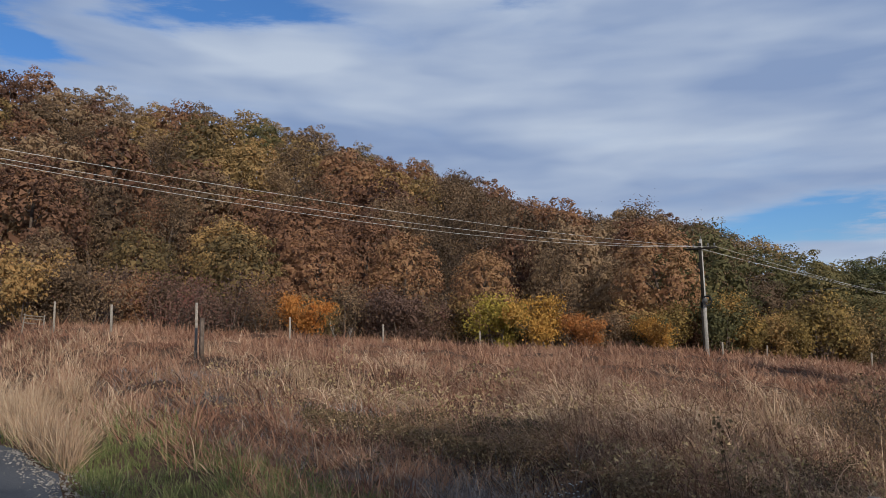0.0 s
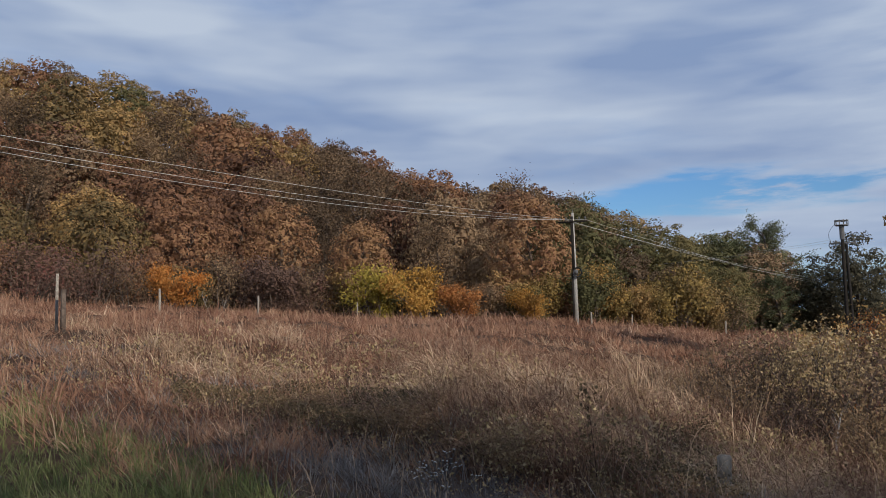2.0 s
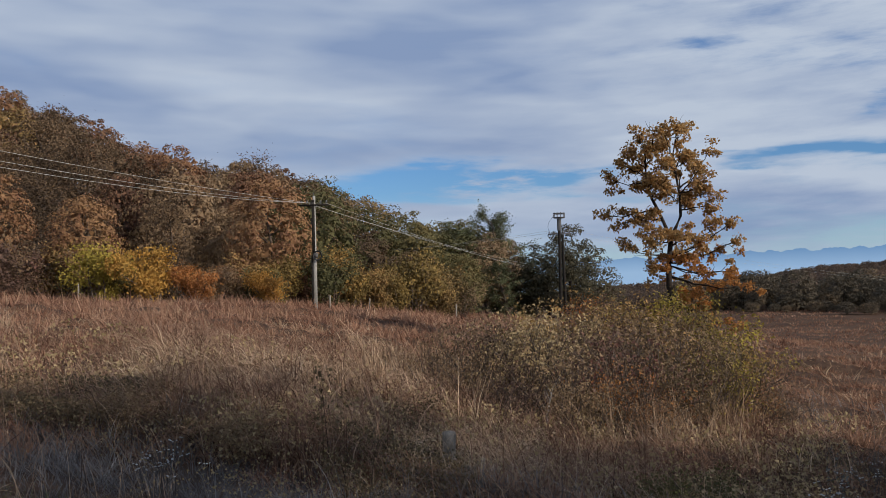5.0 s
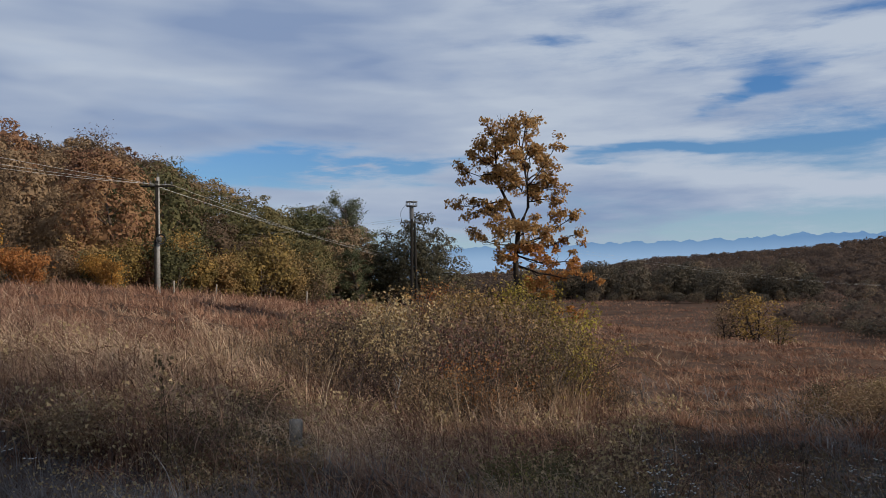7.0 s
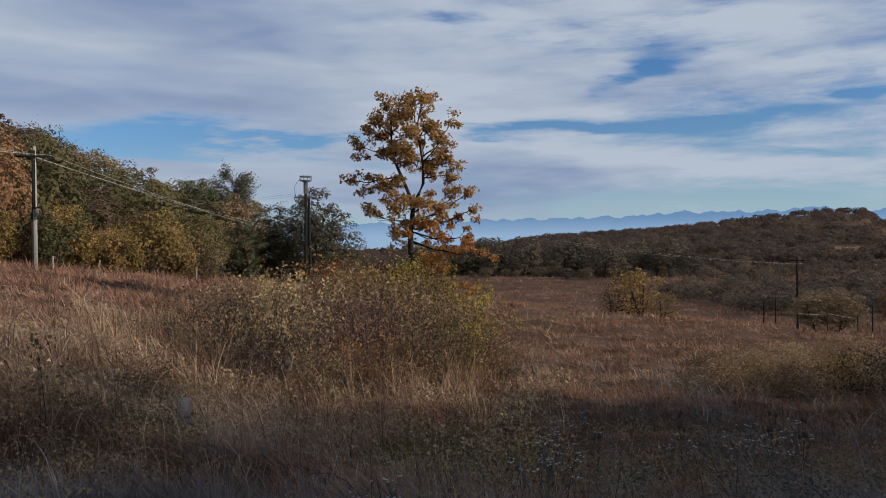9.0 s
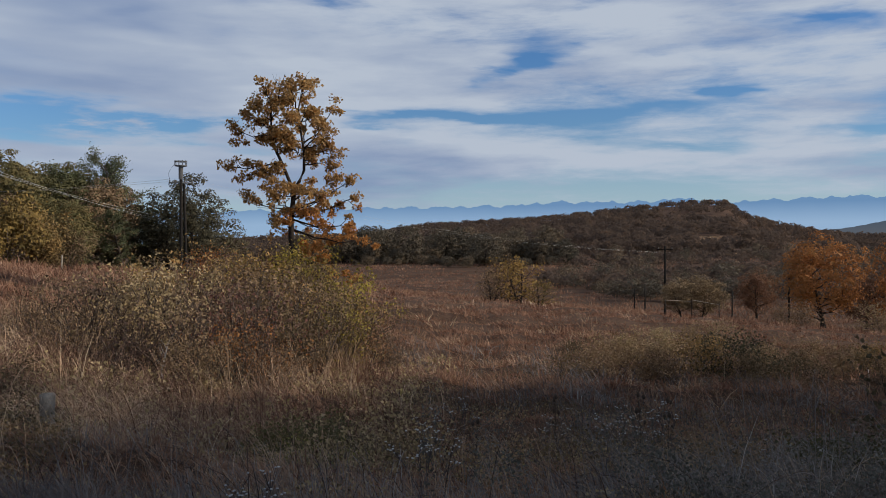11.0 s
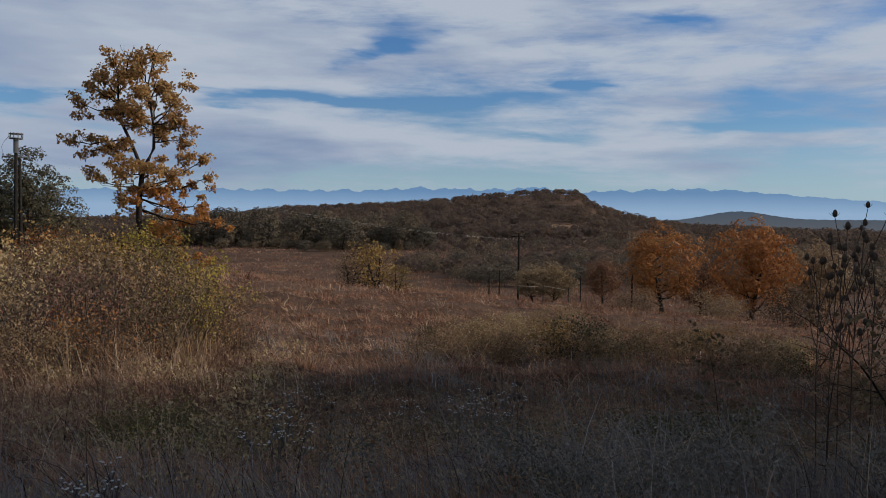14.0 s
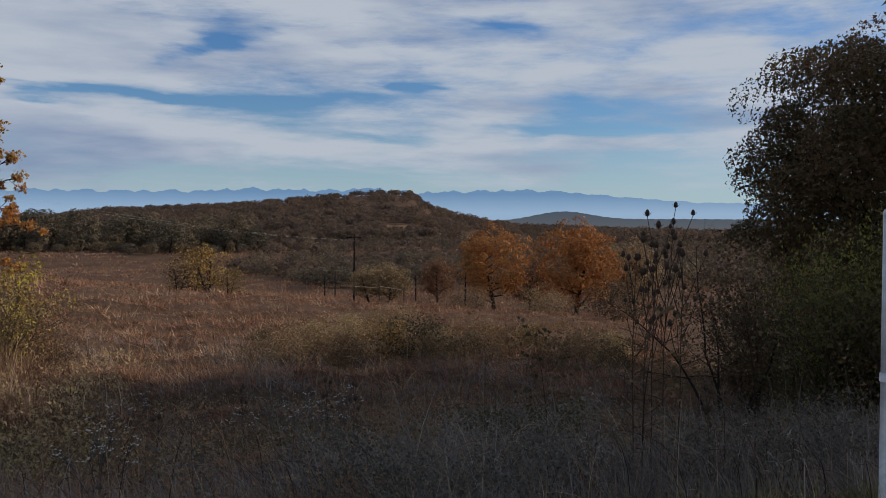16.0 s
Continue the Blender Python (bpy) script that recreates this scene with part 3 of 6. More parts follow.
def join(*lots):
    vs, ts, n = [], [], 0
    for v, t in lots:
        vs.append(v)
        ts.append(t + n)
        n += len(v)
    return np.concatenate(vs), np.concatenate(ts)


def tufts(x, y, r, per, spread, h0, h1, lean, wind, width, squash=1.0):
    """Tussocks: blades arching out of a common foot, with one tone to each tussock."""
    n = len(x)
    a, d = rng.uniform(0, 2 * np.pi, n * per), np.sqrt(rng.uniform(0, 1, n * per))
    S = np.repeat(spread * rng.uniform(0.6, 1.4, n), per)
    X, Y, R = np.repeat(x, per) + np.cos(a) * d * S, np.repeat(y, per) + np.sin(a) * d * S, np.repeat(r, per)
    H = np.repeat(rng.uniform(h0, h1, n), per) * (1.1 - 0.4 * d) * rng.uniform(0.6, 1.15, n * per)
    w = np.repeat(rng.normal(wind, 0.5, n), per)
    lx, ly = np.cos(a) * d + 0.45 * np.cos(w) + rng.normal(0, 0.6, n * per), np.sin(a) * d + 0.45 * np.sin(w) + rng.normal(0, 0.6, n * per)
    clump = np.clip(patchy(x, y, 0.75, 11), -1, 1) * (1 - sstep((r - 30) / 30))
    tone = np.clip(np.repeat(rng.beta(0.7, 0.85, n) * 0.8 + 0.1 + 0.38 * clump, per) + rng.normal(0, 0.08, n * per), 0, 1)
    H = H * (1 + 0.3 * np.repeat(clump, per))
    return X, Y, R, H, np.clip(lean * np.hypot(lx, ly), 0.03, 1.0), np.arctan2(ly, lx), (width[0] + width[1] * R) * rng.uniform(0.5, 1.4, n * per), tone


def field_grass():
    far_edge = lambda az: 70 + 8 * sstep((az - 5) / 20) + 50 * sstep((az - 14) / 12)

    def sward(n, r0, r1, per, width, h0, h1, lean):
        x, y, r = scatter(n, -36, 84, r0, r1, lambda x, y, az, r, p: (p > 4.4 - 2.2 * sstep((-az - 2) / 10) + 1.2 * patchy(x, y, 2.3, 2)) & (r < far_edge(az)) & ((patchy(x, y, 0.9, 6) > -0.45) | (r > 26)))
        X, Y, R, H, lean, sway, w, tone = tufts(x, y, r, per, 0.06 + 0.011 * r, h0, h1, lean, 2.6, width)
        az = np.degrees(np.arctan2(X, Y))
        # tone drops by up to a quarter past heading 46
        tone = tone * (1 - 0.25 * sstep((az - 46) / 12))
        H = H * (1 - 0.36 * sstep((az - 38) / 8)) * (0.75 + 0.25 * sstep((R - 8) / 14)) * (1 + 0.35 * patchy(X, Y, 3.5, 7)) * (1 + 0.4 * sstep((R - 30) / 20) * (1 - sstep((az - 28) / 8)))
        return X, Y, np.clip(H, 0.08, 1.1), w, lean, sway, tone

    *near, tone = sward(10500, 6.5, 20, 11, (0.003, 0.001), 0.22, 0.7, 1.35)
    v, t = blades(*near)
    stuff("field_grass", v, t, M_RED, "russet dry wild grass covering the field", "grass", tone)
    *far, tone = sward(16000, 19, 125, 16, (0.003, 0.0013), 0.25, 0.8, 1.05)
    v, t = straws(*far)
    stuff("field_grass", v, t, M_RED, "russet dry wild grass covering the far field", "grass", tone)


def valley_grass():
    x, y, r = scatter(4000, 34, 92, 100, 420, lambda x, y, az, r, p: patchy(x, y, 20, 2) > -0.9)
    X, Y, R, H, lean, sway, w, tone = tufts(x, y, r, 14, 0.012 * r, 0.4, 0.9, 0.6, 2.6, (0.0, 0.0012))
    v, t = straws(X, Y, H, w, lean, sway)
    stuff("valley_grass", v, t, M_RED, "russet grass over the far valley meadow", "grass", tone)


def stubble_strips():
    """Pale mown strips between the hedges beyond the valley."""
    lots = []
    for r0, w, a0 in ((590, 40, 63.8), (470, 24, 66.2)):
        n = 1500
        az = rng.uniform(a0, 84, n)
        r = r0 + 15 * np.sin(az) * (r0 > 500) + rng.uniform(-w, w, n)
        lots.append(tufts(r * np.sin(np.radians(az)), r * np.cos(np.radians(az)), r, 8, 3.0 + 0.0 * r, 0.5, 1.0, 0.5, 2.6, (0.0, 0.0016)))
    X, Y, R, H, lean, sway, w, tone = [np.concatenate(c) for c in zip(*lots)]
    v, t = straws(X, Y, H, w, lean, sway)
    stuff("stubble_grass", v, t, M_STRAW, "pale mown strips beyond the valley", "grass", tone * 0.5)


stubble_strips()


def rusty_tussocks():
    az = np.array([57.3, 59.5, 53.0, 62.5, 49.0, 71.0, 40.0, 78.0])
    r = np.array([5.3, 5.7, 6.4, 6.0, 6.8, 6.2, 6.5, 6.6])
    X, Y, R, H, lean, sway, w, tone = tufts(r * np.sin(np.radians(az)), r * np.cos(np.radians(az)), r, 110, 0.22 + 0 * r, 0.35, 0.7, 0.6, 2.4, (0.003, 0.0003))
    v, t = blades(X, Y, H, w, lean, sway)
    stuff("rusty_tussocks", v, t, M_RUSTY, "rust-orange dry tussocks in the verge", "grass", tone)


rusty_tussocks()


def straw_grass():
    lots = []
    # pale flattened clumps in the field
    x, y, r = scatter(6500, -34, 66, 6.5, 75, lambda x, y, az, r, p: (p > 4.2) & (patchy(x, y, 1.7, 3) + 1.2 * np.exp(-((az - 14) / 7) ** 2 - ((r - 13) / 5) ** 2) - 1.0 * np.exp(-((az + 5) / 8) ** 2 - ((r - 14) / 4) ** 2) > 0.52))
    lots.append(tufts(x, y, r, 11, 0.07 + 0.011 * r, 0.3, 0.8, 1.6, 2.3, (0.004, 0.0009)))
    # upright stand by the road
    x, y, r = scatter(6000, -44, -18, 8, 26, lambda x, y, az, r, p: (p > 0.2) & (p < 2.6 + 0.6 * patchy(x, y, 1.2, 3)) & (az < -29 + 2.0 * patchy(x, y, 1.1, 6)))
    lots.append(tufts(x, y, r, 14, 0.10 + 0.002 * r, 0.7, 1.25, 0.5, -0.4, (0.004, 0.0005)))
    x, y, r = scatter(1500, -36, -10, 15, 50, lambda x, y, az, r, p: (p > 0.8) & (p < 9) & (patchy(x, y, 2.1, 5) > 0.55 - 0.9 * sstep((-az - 22) / 7)))
    lots.append(tufts(x, y, r, 10, 0.12 + 0.006 * r, 0.4, 1.0, 0.7, 2.3, (0.003, 0.0006)))
    # scattered tussocks through the weeds
    x, y, r = scatter(1500, -36, 100, 3.6, 16, lambda x, y, az, r, p: (p > 1.6 + 2 * (az < 6)) & (p < 9) & (patchy(x, y, 1.4, 2) > 0.1))
    lots.append(tufts(x, y, r, 9, 0.12 + 0.0 * r, 0.25, 0.55, 1.0, 2.3, (0.002, 0.0004)))
    x, y, r = scatter(420, 16, 42, 14.5, 25, lambda x, y, az, r, p: patchy(x, y, 1.5, 8) > -0.1)
    lots.append(tufts(x, y, r, 13, 0.2 + 0.0 * r, 0.6, 1.6, 0.6, 2.3, (0.002, 0.0006)))
    X, Y, R, H, lean, sway, w, tone = [np.concatenate(c) for c in zip(*lots)]
    v, t = blades(X, Y, H, w, lean, sway)
    stuff("straw_grass", v, t, M_STRAW, "pale straw-coloured tall dry grass in clumps", "grass", tone)


def verge_grass():
    x, y, r = scatter(14000, -34, 110, 3.0, 20, lambda x, y, az, r, p: (p > 0.08 + 0.12 * patchy(x, y, 0.6, 1)) & (p < 2.2 + 0.5 * patchy(x, y, 1.7, 4) + 1.3 * sstep((az - 52) / 10)) & ((az < 0) | (p < 1.3) | (az > 56) & (patchy(x, y, 0.9, 5) > -0.4) | (patchy(x, y, 1.2, 8) > -0.1)))
    X, Y, R, H, lean, sway, w, tone = tufts(x, y, r, 12, 0.12 + 0.0 * r, 0.2, 0.5, 0.75, 3.0, (0.003, 0.0006))
    H = H * (1 - 0.35 * sstep((np.degrees(np.arctan2(X, Y)) - 5) / 30))
    v, t = blades(X, Y, H, w, lean, sway)
    stuff("verge_grass", v, t, M_GREEN, "green roadside grass mixed with yellowed blades", "grass", tone)


def weeds():
    x, y, r = scatter(10500, -36, 104, 3.2, 26, lambda x, y, az, r, p: (p > 1.6 + 1.6 * sstep((az - 40) / 15) + 0.6 * (az < 0)) & (p < 6.0 + 1.5 * patchy(x, y, 1.6, 6) + 9 * sstep((az - 50) / 30)))
    X, Y, R, H, lean, sway, w, tone = tufts(x, y, r, 18, 0.09 + 0.010 * r, 0.16, 0.56, 1.3, 2.0, (0.002, 0.00055))
    x2, y2, r2 = scatter(380, 66, 101, 7.0, 16, lambda x, y, az, r, p: (p > 3.4) & (patchy(x, y, 1.7, 4) > -0.3))
    tall = tufts(x2, y2, r2, 16, 0.2 + 0.004 * r2, 0.5, 1.1, 0.9, 2.0, (0.002, 0.0006))
    X, Y, R, H, lean, sway, w, tone = [np.concatenate(c) for c in zip((X, Y, R, H, lean, sway, w, tone), tall)]
    H = H * (0.5 + 0.5 * sstep((road_off(X, Y) - 1.7) / 2.2)) * (1 + 0.4 * patchy(X, Y, 1.2, 2))
    v, t = blades(X, Y, np.clip(H, 0.06, 1.3), w, lean, sway)
    stuff("dry_weeds", v, t, M_WEED, "grey-brown withered weeds and seed stalks", "weeds", tone)


def brambles():
    """Low leafy trailing growth in patches at the foot of the field."""
    def patch_leaves(n, az0, az1, r0, r1, hmax, size, test):
        x, y, r = scatter(n, az0, az1, r0, r1, test)
        m = patchy(x, y, 1.3, 5)
        z = ground(x, y) + rng.uniform(0.05, 1, len(x)) ** 0.6 * hmax * np.clip(0.65 + 0.45 * m, 0.15, 1.3)
        pts = np.stack([x, y, z], -1)
        return leaves(pts, size * np.ones(len(x)), droop=0.1)

    lots = [
        patch_leaves(60000, -24, 24, 6.5, 13, 0.42, 0.034, lambda x, y, az, r, p: (p > 3.2) & (patchy(x, y, 1.5, 9) > 0.25)),
        patch_leaves(30000, -14, 4, 10.5, 16, 0.5, 0.042, lambda x, y, az, r, p: (p > 4.0) & (patchy(x, y, 1.1, 6) > 0.0)),
        patch_leaves(50000, 18, 48, 7.0, 19, 0.45, 0.04, lambda x, y, az, r, p: (p > 5.0) & (patchy(x, y, 1.3, 4) > 0.25)),
        patch_leaves(40000, 48, 104, 8, 24, 0.6, 0.034, lambda x, y, az, r, p: (p > 3.4) & (patchy(x, y, 1.4, 7) > 0.15)),
    ]
    hv, hq = patch_leaves(80000, 46, 104, 4.6, 15, 0.95, 0.028, lambda x, y, az, r, p: (p > 2.6) & (patchy(x, y, 0.8, 3) > 0.35))
    tagged(new("herb_growth", mesh_from("herb_growth", hv, None, M_HERB, hq)), "grey-green herbs growing rank in the shade, their colour greyed for skylight", "herbs", kind="stuff")
    vs, qs, n = [], [], 0
    for v, q in lots:
        vs.append(v)
        qs.append(q + n)
        n += len(v)
    x, y, r = scatter(60000, -30, 70, 6.0, 22, lambda x, y, az, r, p: (p > 3.0) & (p < 14) & (patchy(x, y, 0.8, 3) > 0.0))
    z = ground(x, y) + rng.uniform(0.05, 0.45, len(x)) * np.clip(0.7 + 0.4 * patchy(x, y, 1.3, 5), 0.2, 1.3)
    lv, lt = leaves(np.stack([x, y, z], -1), (0.016 + 0.0013 * r), simple=True)
    # larger withered leaves still hanging in the tangle
    x, y, r = scatter(34000, -32, 48, 8.5, 22, lambda x, y, az, r, p: (p > 4.6) & (patchy(x, y, 1.1, 3) > 0.15))
    z = ground(x, y) + rng.uniform(0.1, 0.75, len(x)) * np.clip(0.75 + 0.4 * patchy(x, y, 1.3, 5), 0.3, 1.3)
    lv, lt = join((lv, lt), leaves(np.stack([x, y, z], -1), 0.022 + 0.0024 * r, simple=True))
    tagged(new("dead_leaves", mesh_from("dead_leaves", lv, lt, M_STRAW_LEAF)), "pale dead leaves and husks caught in the weeds", "leaves", kind="stuff")
    ob = new("brambles", mesh_from("brambles", np.concatenate(vs), None, M_BRAMBLE, np.concatenate(qs)))
    tagged(ob, "low brambles with brown and dull green leaves", "brambles", kind="stuff")


def arcs(x, y, length, width, start, droop, heading):
    """Thin ribbons that rise, arch over and hang."""
    n, k = len(x), 7
    u = np.linspace(0, 1, k)
    th = start[:, None] + droop[:, None] * u ** 1.3
    step = length[:, None] / (k - 1)
    out = np.concatenate([np.zeros((n, 1)), np.cumsum(np.sin(th[:, :-1]) * step, 1)], 1)
    up = np.concatenate([np.zeros((n, 1)), np.cumsum(np.cos(th[:, :-1]) * step, 1)], 1)
    pts = np.stack([x[:, None] + out * np.cos(heading)[:, None], y[:, None] + out * np.sin(heading)[:, None], (ground(x, y) - 0.02)[:, None] + up], -1)
    side = np.stack([-np.sin(heading), np.cos(heading), rng.normal(0, 0.6, n)], -1)
    side = (side / np.linalg.norm(side, axis=1)[:, None])[:, None] * (width[:, None] / 2 * (1 - 0.75 * u))[..., None]
    v = np.stack([pts - side, pts + side], 2).reshape(-1, 3)
    b = np.arange(n)[:, None, None] * 2 * k + np.arange(k - 1)[None, :, None] * 2
    t = np.concatenate([b + [[[0, 1, 3]]], b + [[[0, 3, 2]]]], 2).reshape(-1, 3)
    return v, t


def stalks():
    def lot(n, az0, az1, r0, r1, test, l0, l1, w, start, droop):
        x, y, r = scatter(n, az0, az1, r0, r1, test)
        m = len(x)
        return arcs(x, y, rng.uniform(l0, l1, m), (w + 0.00035 * r) * rng.uniform(0.6, 1.3, m), np.abs(rng.normal(0, start, m)), rng.uniform(*droop, m), rng.normal(2.4, 1.1, m))

    v, t = join(lot(9000, -34, 84, 6.5, 30, lambda x, y, az, r, p: (p > 4.0) & (patchy(x, y, 1.7, 3) + 1.2 * np.exp(-((az - 14) / 8) ** 2 - ((r - 12) / 5) ** 2) - 0.8 * np.exp(-((az + 5) / 8) ** 2 - ((r - 14) / 4) ** 2) > -0.1), 0.5, 1.1, 0.002, 0.4, (1.3, 2.9)),
                lot(3200, -36, 102, 4.0, 14, lambda x, y, az, r, p: (p > 1.5) & (p < 8) & ((az < 4) | (az > 38)), 0.35, 0.95, 0.003, 0.25, (0.2, 1.9)))
    stuff("straw_stalks", v, t, M_STRAW, "pale arching dry stalks over the matted grass", "grass", rng.beta(1.2, 1.2, len(v) // 14))
    v, t = lot(1500, -32, 102, 5.0, 17, lambda x, y, az, r, p: (p > 2.2) & (patchy(x, y, 1.6, 5) > -0.2), 0.5, 1.25, 0.006, 0.45, (1.3, 2.7))
    stuff("bramble_canes", v, t, M_CANE, "dark arching bramble canes among the weeds", "brambles", rng.uniform(0, 1, len(v) // 14))
    v, t = lot(6500, 30, 104, 3.6, 13, lambda x, y, az, r, p: (p > 1.2) & (p < 6.5) & (patchy(x, y, 1.1, 9) > -0.3), 0.2, 0.7, 0.004, 0.4, (0.4, 2.0))
    stuff("grey_stalks", v, t, M_GREY_STALK, "blue-grey withered stalks in the shade of the verge", "weeds", rng.uniform(0, 1, len(v) // 14))


def tangles():
    """Clumps of withered stems lodged by wind and rain, each clump of one age and lean."""
    lots, tones = [], []
    for n, az0, az1, r0, r1, per, test, l0, l1 in (
        (1700, -34, 4, 9, 26, 10, lambda x, y, az, r, p: (p > 4.2) & (patchy(x, y, 1.5, 7) > -0.1), 0.35, 0.9),
        (2500, 0, 31, 8.5, 28, 11, lambda x, y, az, r, p: (p > 4.8) & (patchy(x, y, 1.4, 4) > -0.35) & ((np.abs(az - 22) > 1.5) | (r > 10.0)), 0.4, 1.1),
        (1200, 27, 48, 10, 24, 10, lambda x, y, az, r, p: (p > 5.0) & (patchy(x, y, 1.2, 8) > -0.2), 0.35, 0.85),
        (2600, 44, 97, 6.5, 30, 10, lambda x, y, az, r, p: (p > 3.5) & (patchy(x, y, 1.3, 2) > 0.0), 0.3, 0.8),
    ):
        x, y, r = scatter(n, az0, az1, r0, r1, test)
        m = len(x) * per
        lean = np.repeat(rng.normal(2.4, 1.3, len(x)), per) + rng.normal(0, 0.75, m)
        size = np.repeat(rng.uniform(l0, l1, len(x)), per) * rng.uniform(0.5, 1.15, m)
        spread = np.repeat(0.10 + 0.012 * r, per)
        X, Y, R = np.repeat(x, per) + rng.normal(0, 1, m) * spread, np.repeat(y, per) + rng.normal(0, 1, m) * spread, np.repeat(r, per)
        lots.append(arcs(X, Y, size, (0.004 + 0.0008 * R) * rng.uniform(0.5, 1.5, m), np.abs(rng.normal(0.15, 0.4, m)), rng.uniform(0.8, 2.6, m), lean))
        tones.append(np.clip(np.repeat(rng.beta(0.75, 1.35, len(x)) + 0.3 * patchy(x, y, 0.7, 4), per) + rng.normal(0, 0.1, m), 0, 1))
    # pale swathes laid flat
    lo, to = [], []
    for n, az0, az1, r0, r1, test in ((380, 2, 28, 10, 19, lambda x, y, az, r, p: (p > 5.5) & (patchy(x, y, 1.9, 3) > -0.2)), (130, -34, -6, 12, 30, lambda x, y, az, r, p: (p > 5) & (patchy(x, y, 2.3, 6) > 0.1)), (160, 10, 34, 18, 34, lambda x, y, az, r, p: patchy(x, y, 2.3, 6) > 0.0)):
        x, y, r = scatter(n, az0, az1, r0, r1, test)
        m, per = len(x) * 24, 24
        lean = np.repeat(rng.normal(2.6, 1.2, len(x)), per) + rng.normal(0, 0.5, m)
        spread, R = np.repeat(0.08 + 0.009 * r, per), np.repeat(r, per)
        lo.append(arcs(np.repeat(x, per) + rng.normal(0, 1, m) * spread, np.repeat(y, per) + rng.normal(0, 1, m) * spread, np.repeat(rng.uniform(0.5, 1.1, len(x)), per) * rng.uniform(0.6, 1.1, m), (0.005 + 0.0009 * R) * rng.uniform(0.6, 1.4, m), np.abs(rng.normal(0.3, 0.25, m)), rng.uniform(1.4, 2.6, m), lean))
        to.append(np.clip(np.repeat(rng.beta(0.9, 1.1, len(x)), per) + rng.normal(0, 0.12, m), 0, 1))
    stuff("lodged_grass", *join(*lo), M_STRAW, "pale swathes of straw grass laid flat by wind", "grass", np.concatenate(to))
    v, t = join(*lots[:3])
    stuff("tangled_stems", v, t, M_STALK, "lodged tangles of withered brown and straw-pale stems", "grass", np.concatenate(tones[:3]))
    # stems to the right take the greyer colour to paint in cool shade
    stuff("tangled_stems", *lots[3], M_WEED, "lodged tangles of withered grey-brown stems", "weeds", tones[3])


stalks()
tangles()
field_grass()
valley_grass()
straw_grass()
verge_grass()
weeds()


# ---- trees and shrubs ----
def leaves(points, size, droop=0.2, out_from=None, face=None, simple=False, stray=0.55):
    """A folded four-cornered leaf at each point, turned roughly to face outwards."""
    n = len(points)
    nor = rng.normal(0, 1, (n, 3))
    if face is None and out_from is not None:
        face = points - out_from
        face = face / (np.linalg.norm(face, axis=1)[:, None] + 1e-6)
    if face is not None:
        nor = nor * stray + face
    nor /= np.linalg.norm(nor, axis=1)[:, None] + 1e-9
    d = np.cross(nor, rng.normal(0, 1, (n, 3)))
    d[:, 2] -= droop
    d /= np.linalg.norm(d, axis=1)[:, None] + 1e-9
    s = np.cross(d, nor)
    s /= np.linalg.norm(s, axis=1)[:, None] + 1e-9
    L = (size * rng.uniform(0.6, 1.35, n))[:, None]
    a = points
    b = points + d * L * 0.5 + s * L * 0.38 + nor * L * 0.1
    c = points + d * L
    e = points + d * L * 0.5 - s * L * 0.38 + nor * L * 0.1
    if simple:
        return np.stack([a - s * L * 0.42, a + s * L * 0.42, c], 1).reshape(-1, 3), np.arange(3 * n).reshape(-1, 3)
    v = np.stack([a, b, c, e], 1).reshape(-1, 3)
    k = np.arange(n)[:, None] * 4
    return v, k + [[0, 1, 2, 3]]


brambles()


def bend(p, d, length, steps, rise, wob):
    pts = [np.array(p, float)]
    d = np.array(d, float)
    for _ in range(steps):
        d = d + rng.normal(0, wob, 3)
        d[2] += rise / steps
        d /= np.linalg.norm(d)
        pts.append(pts[-1] + d * length / steps)
    return np.array(pts)


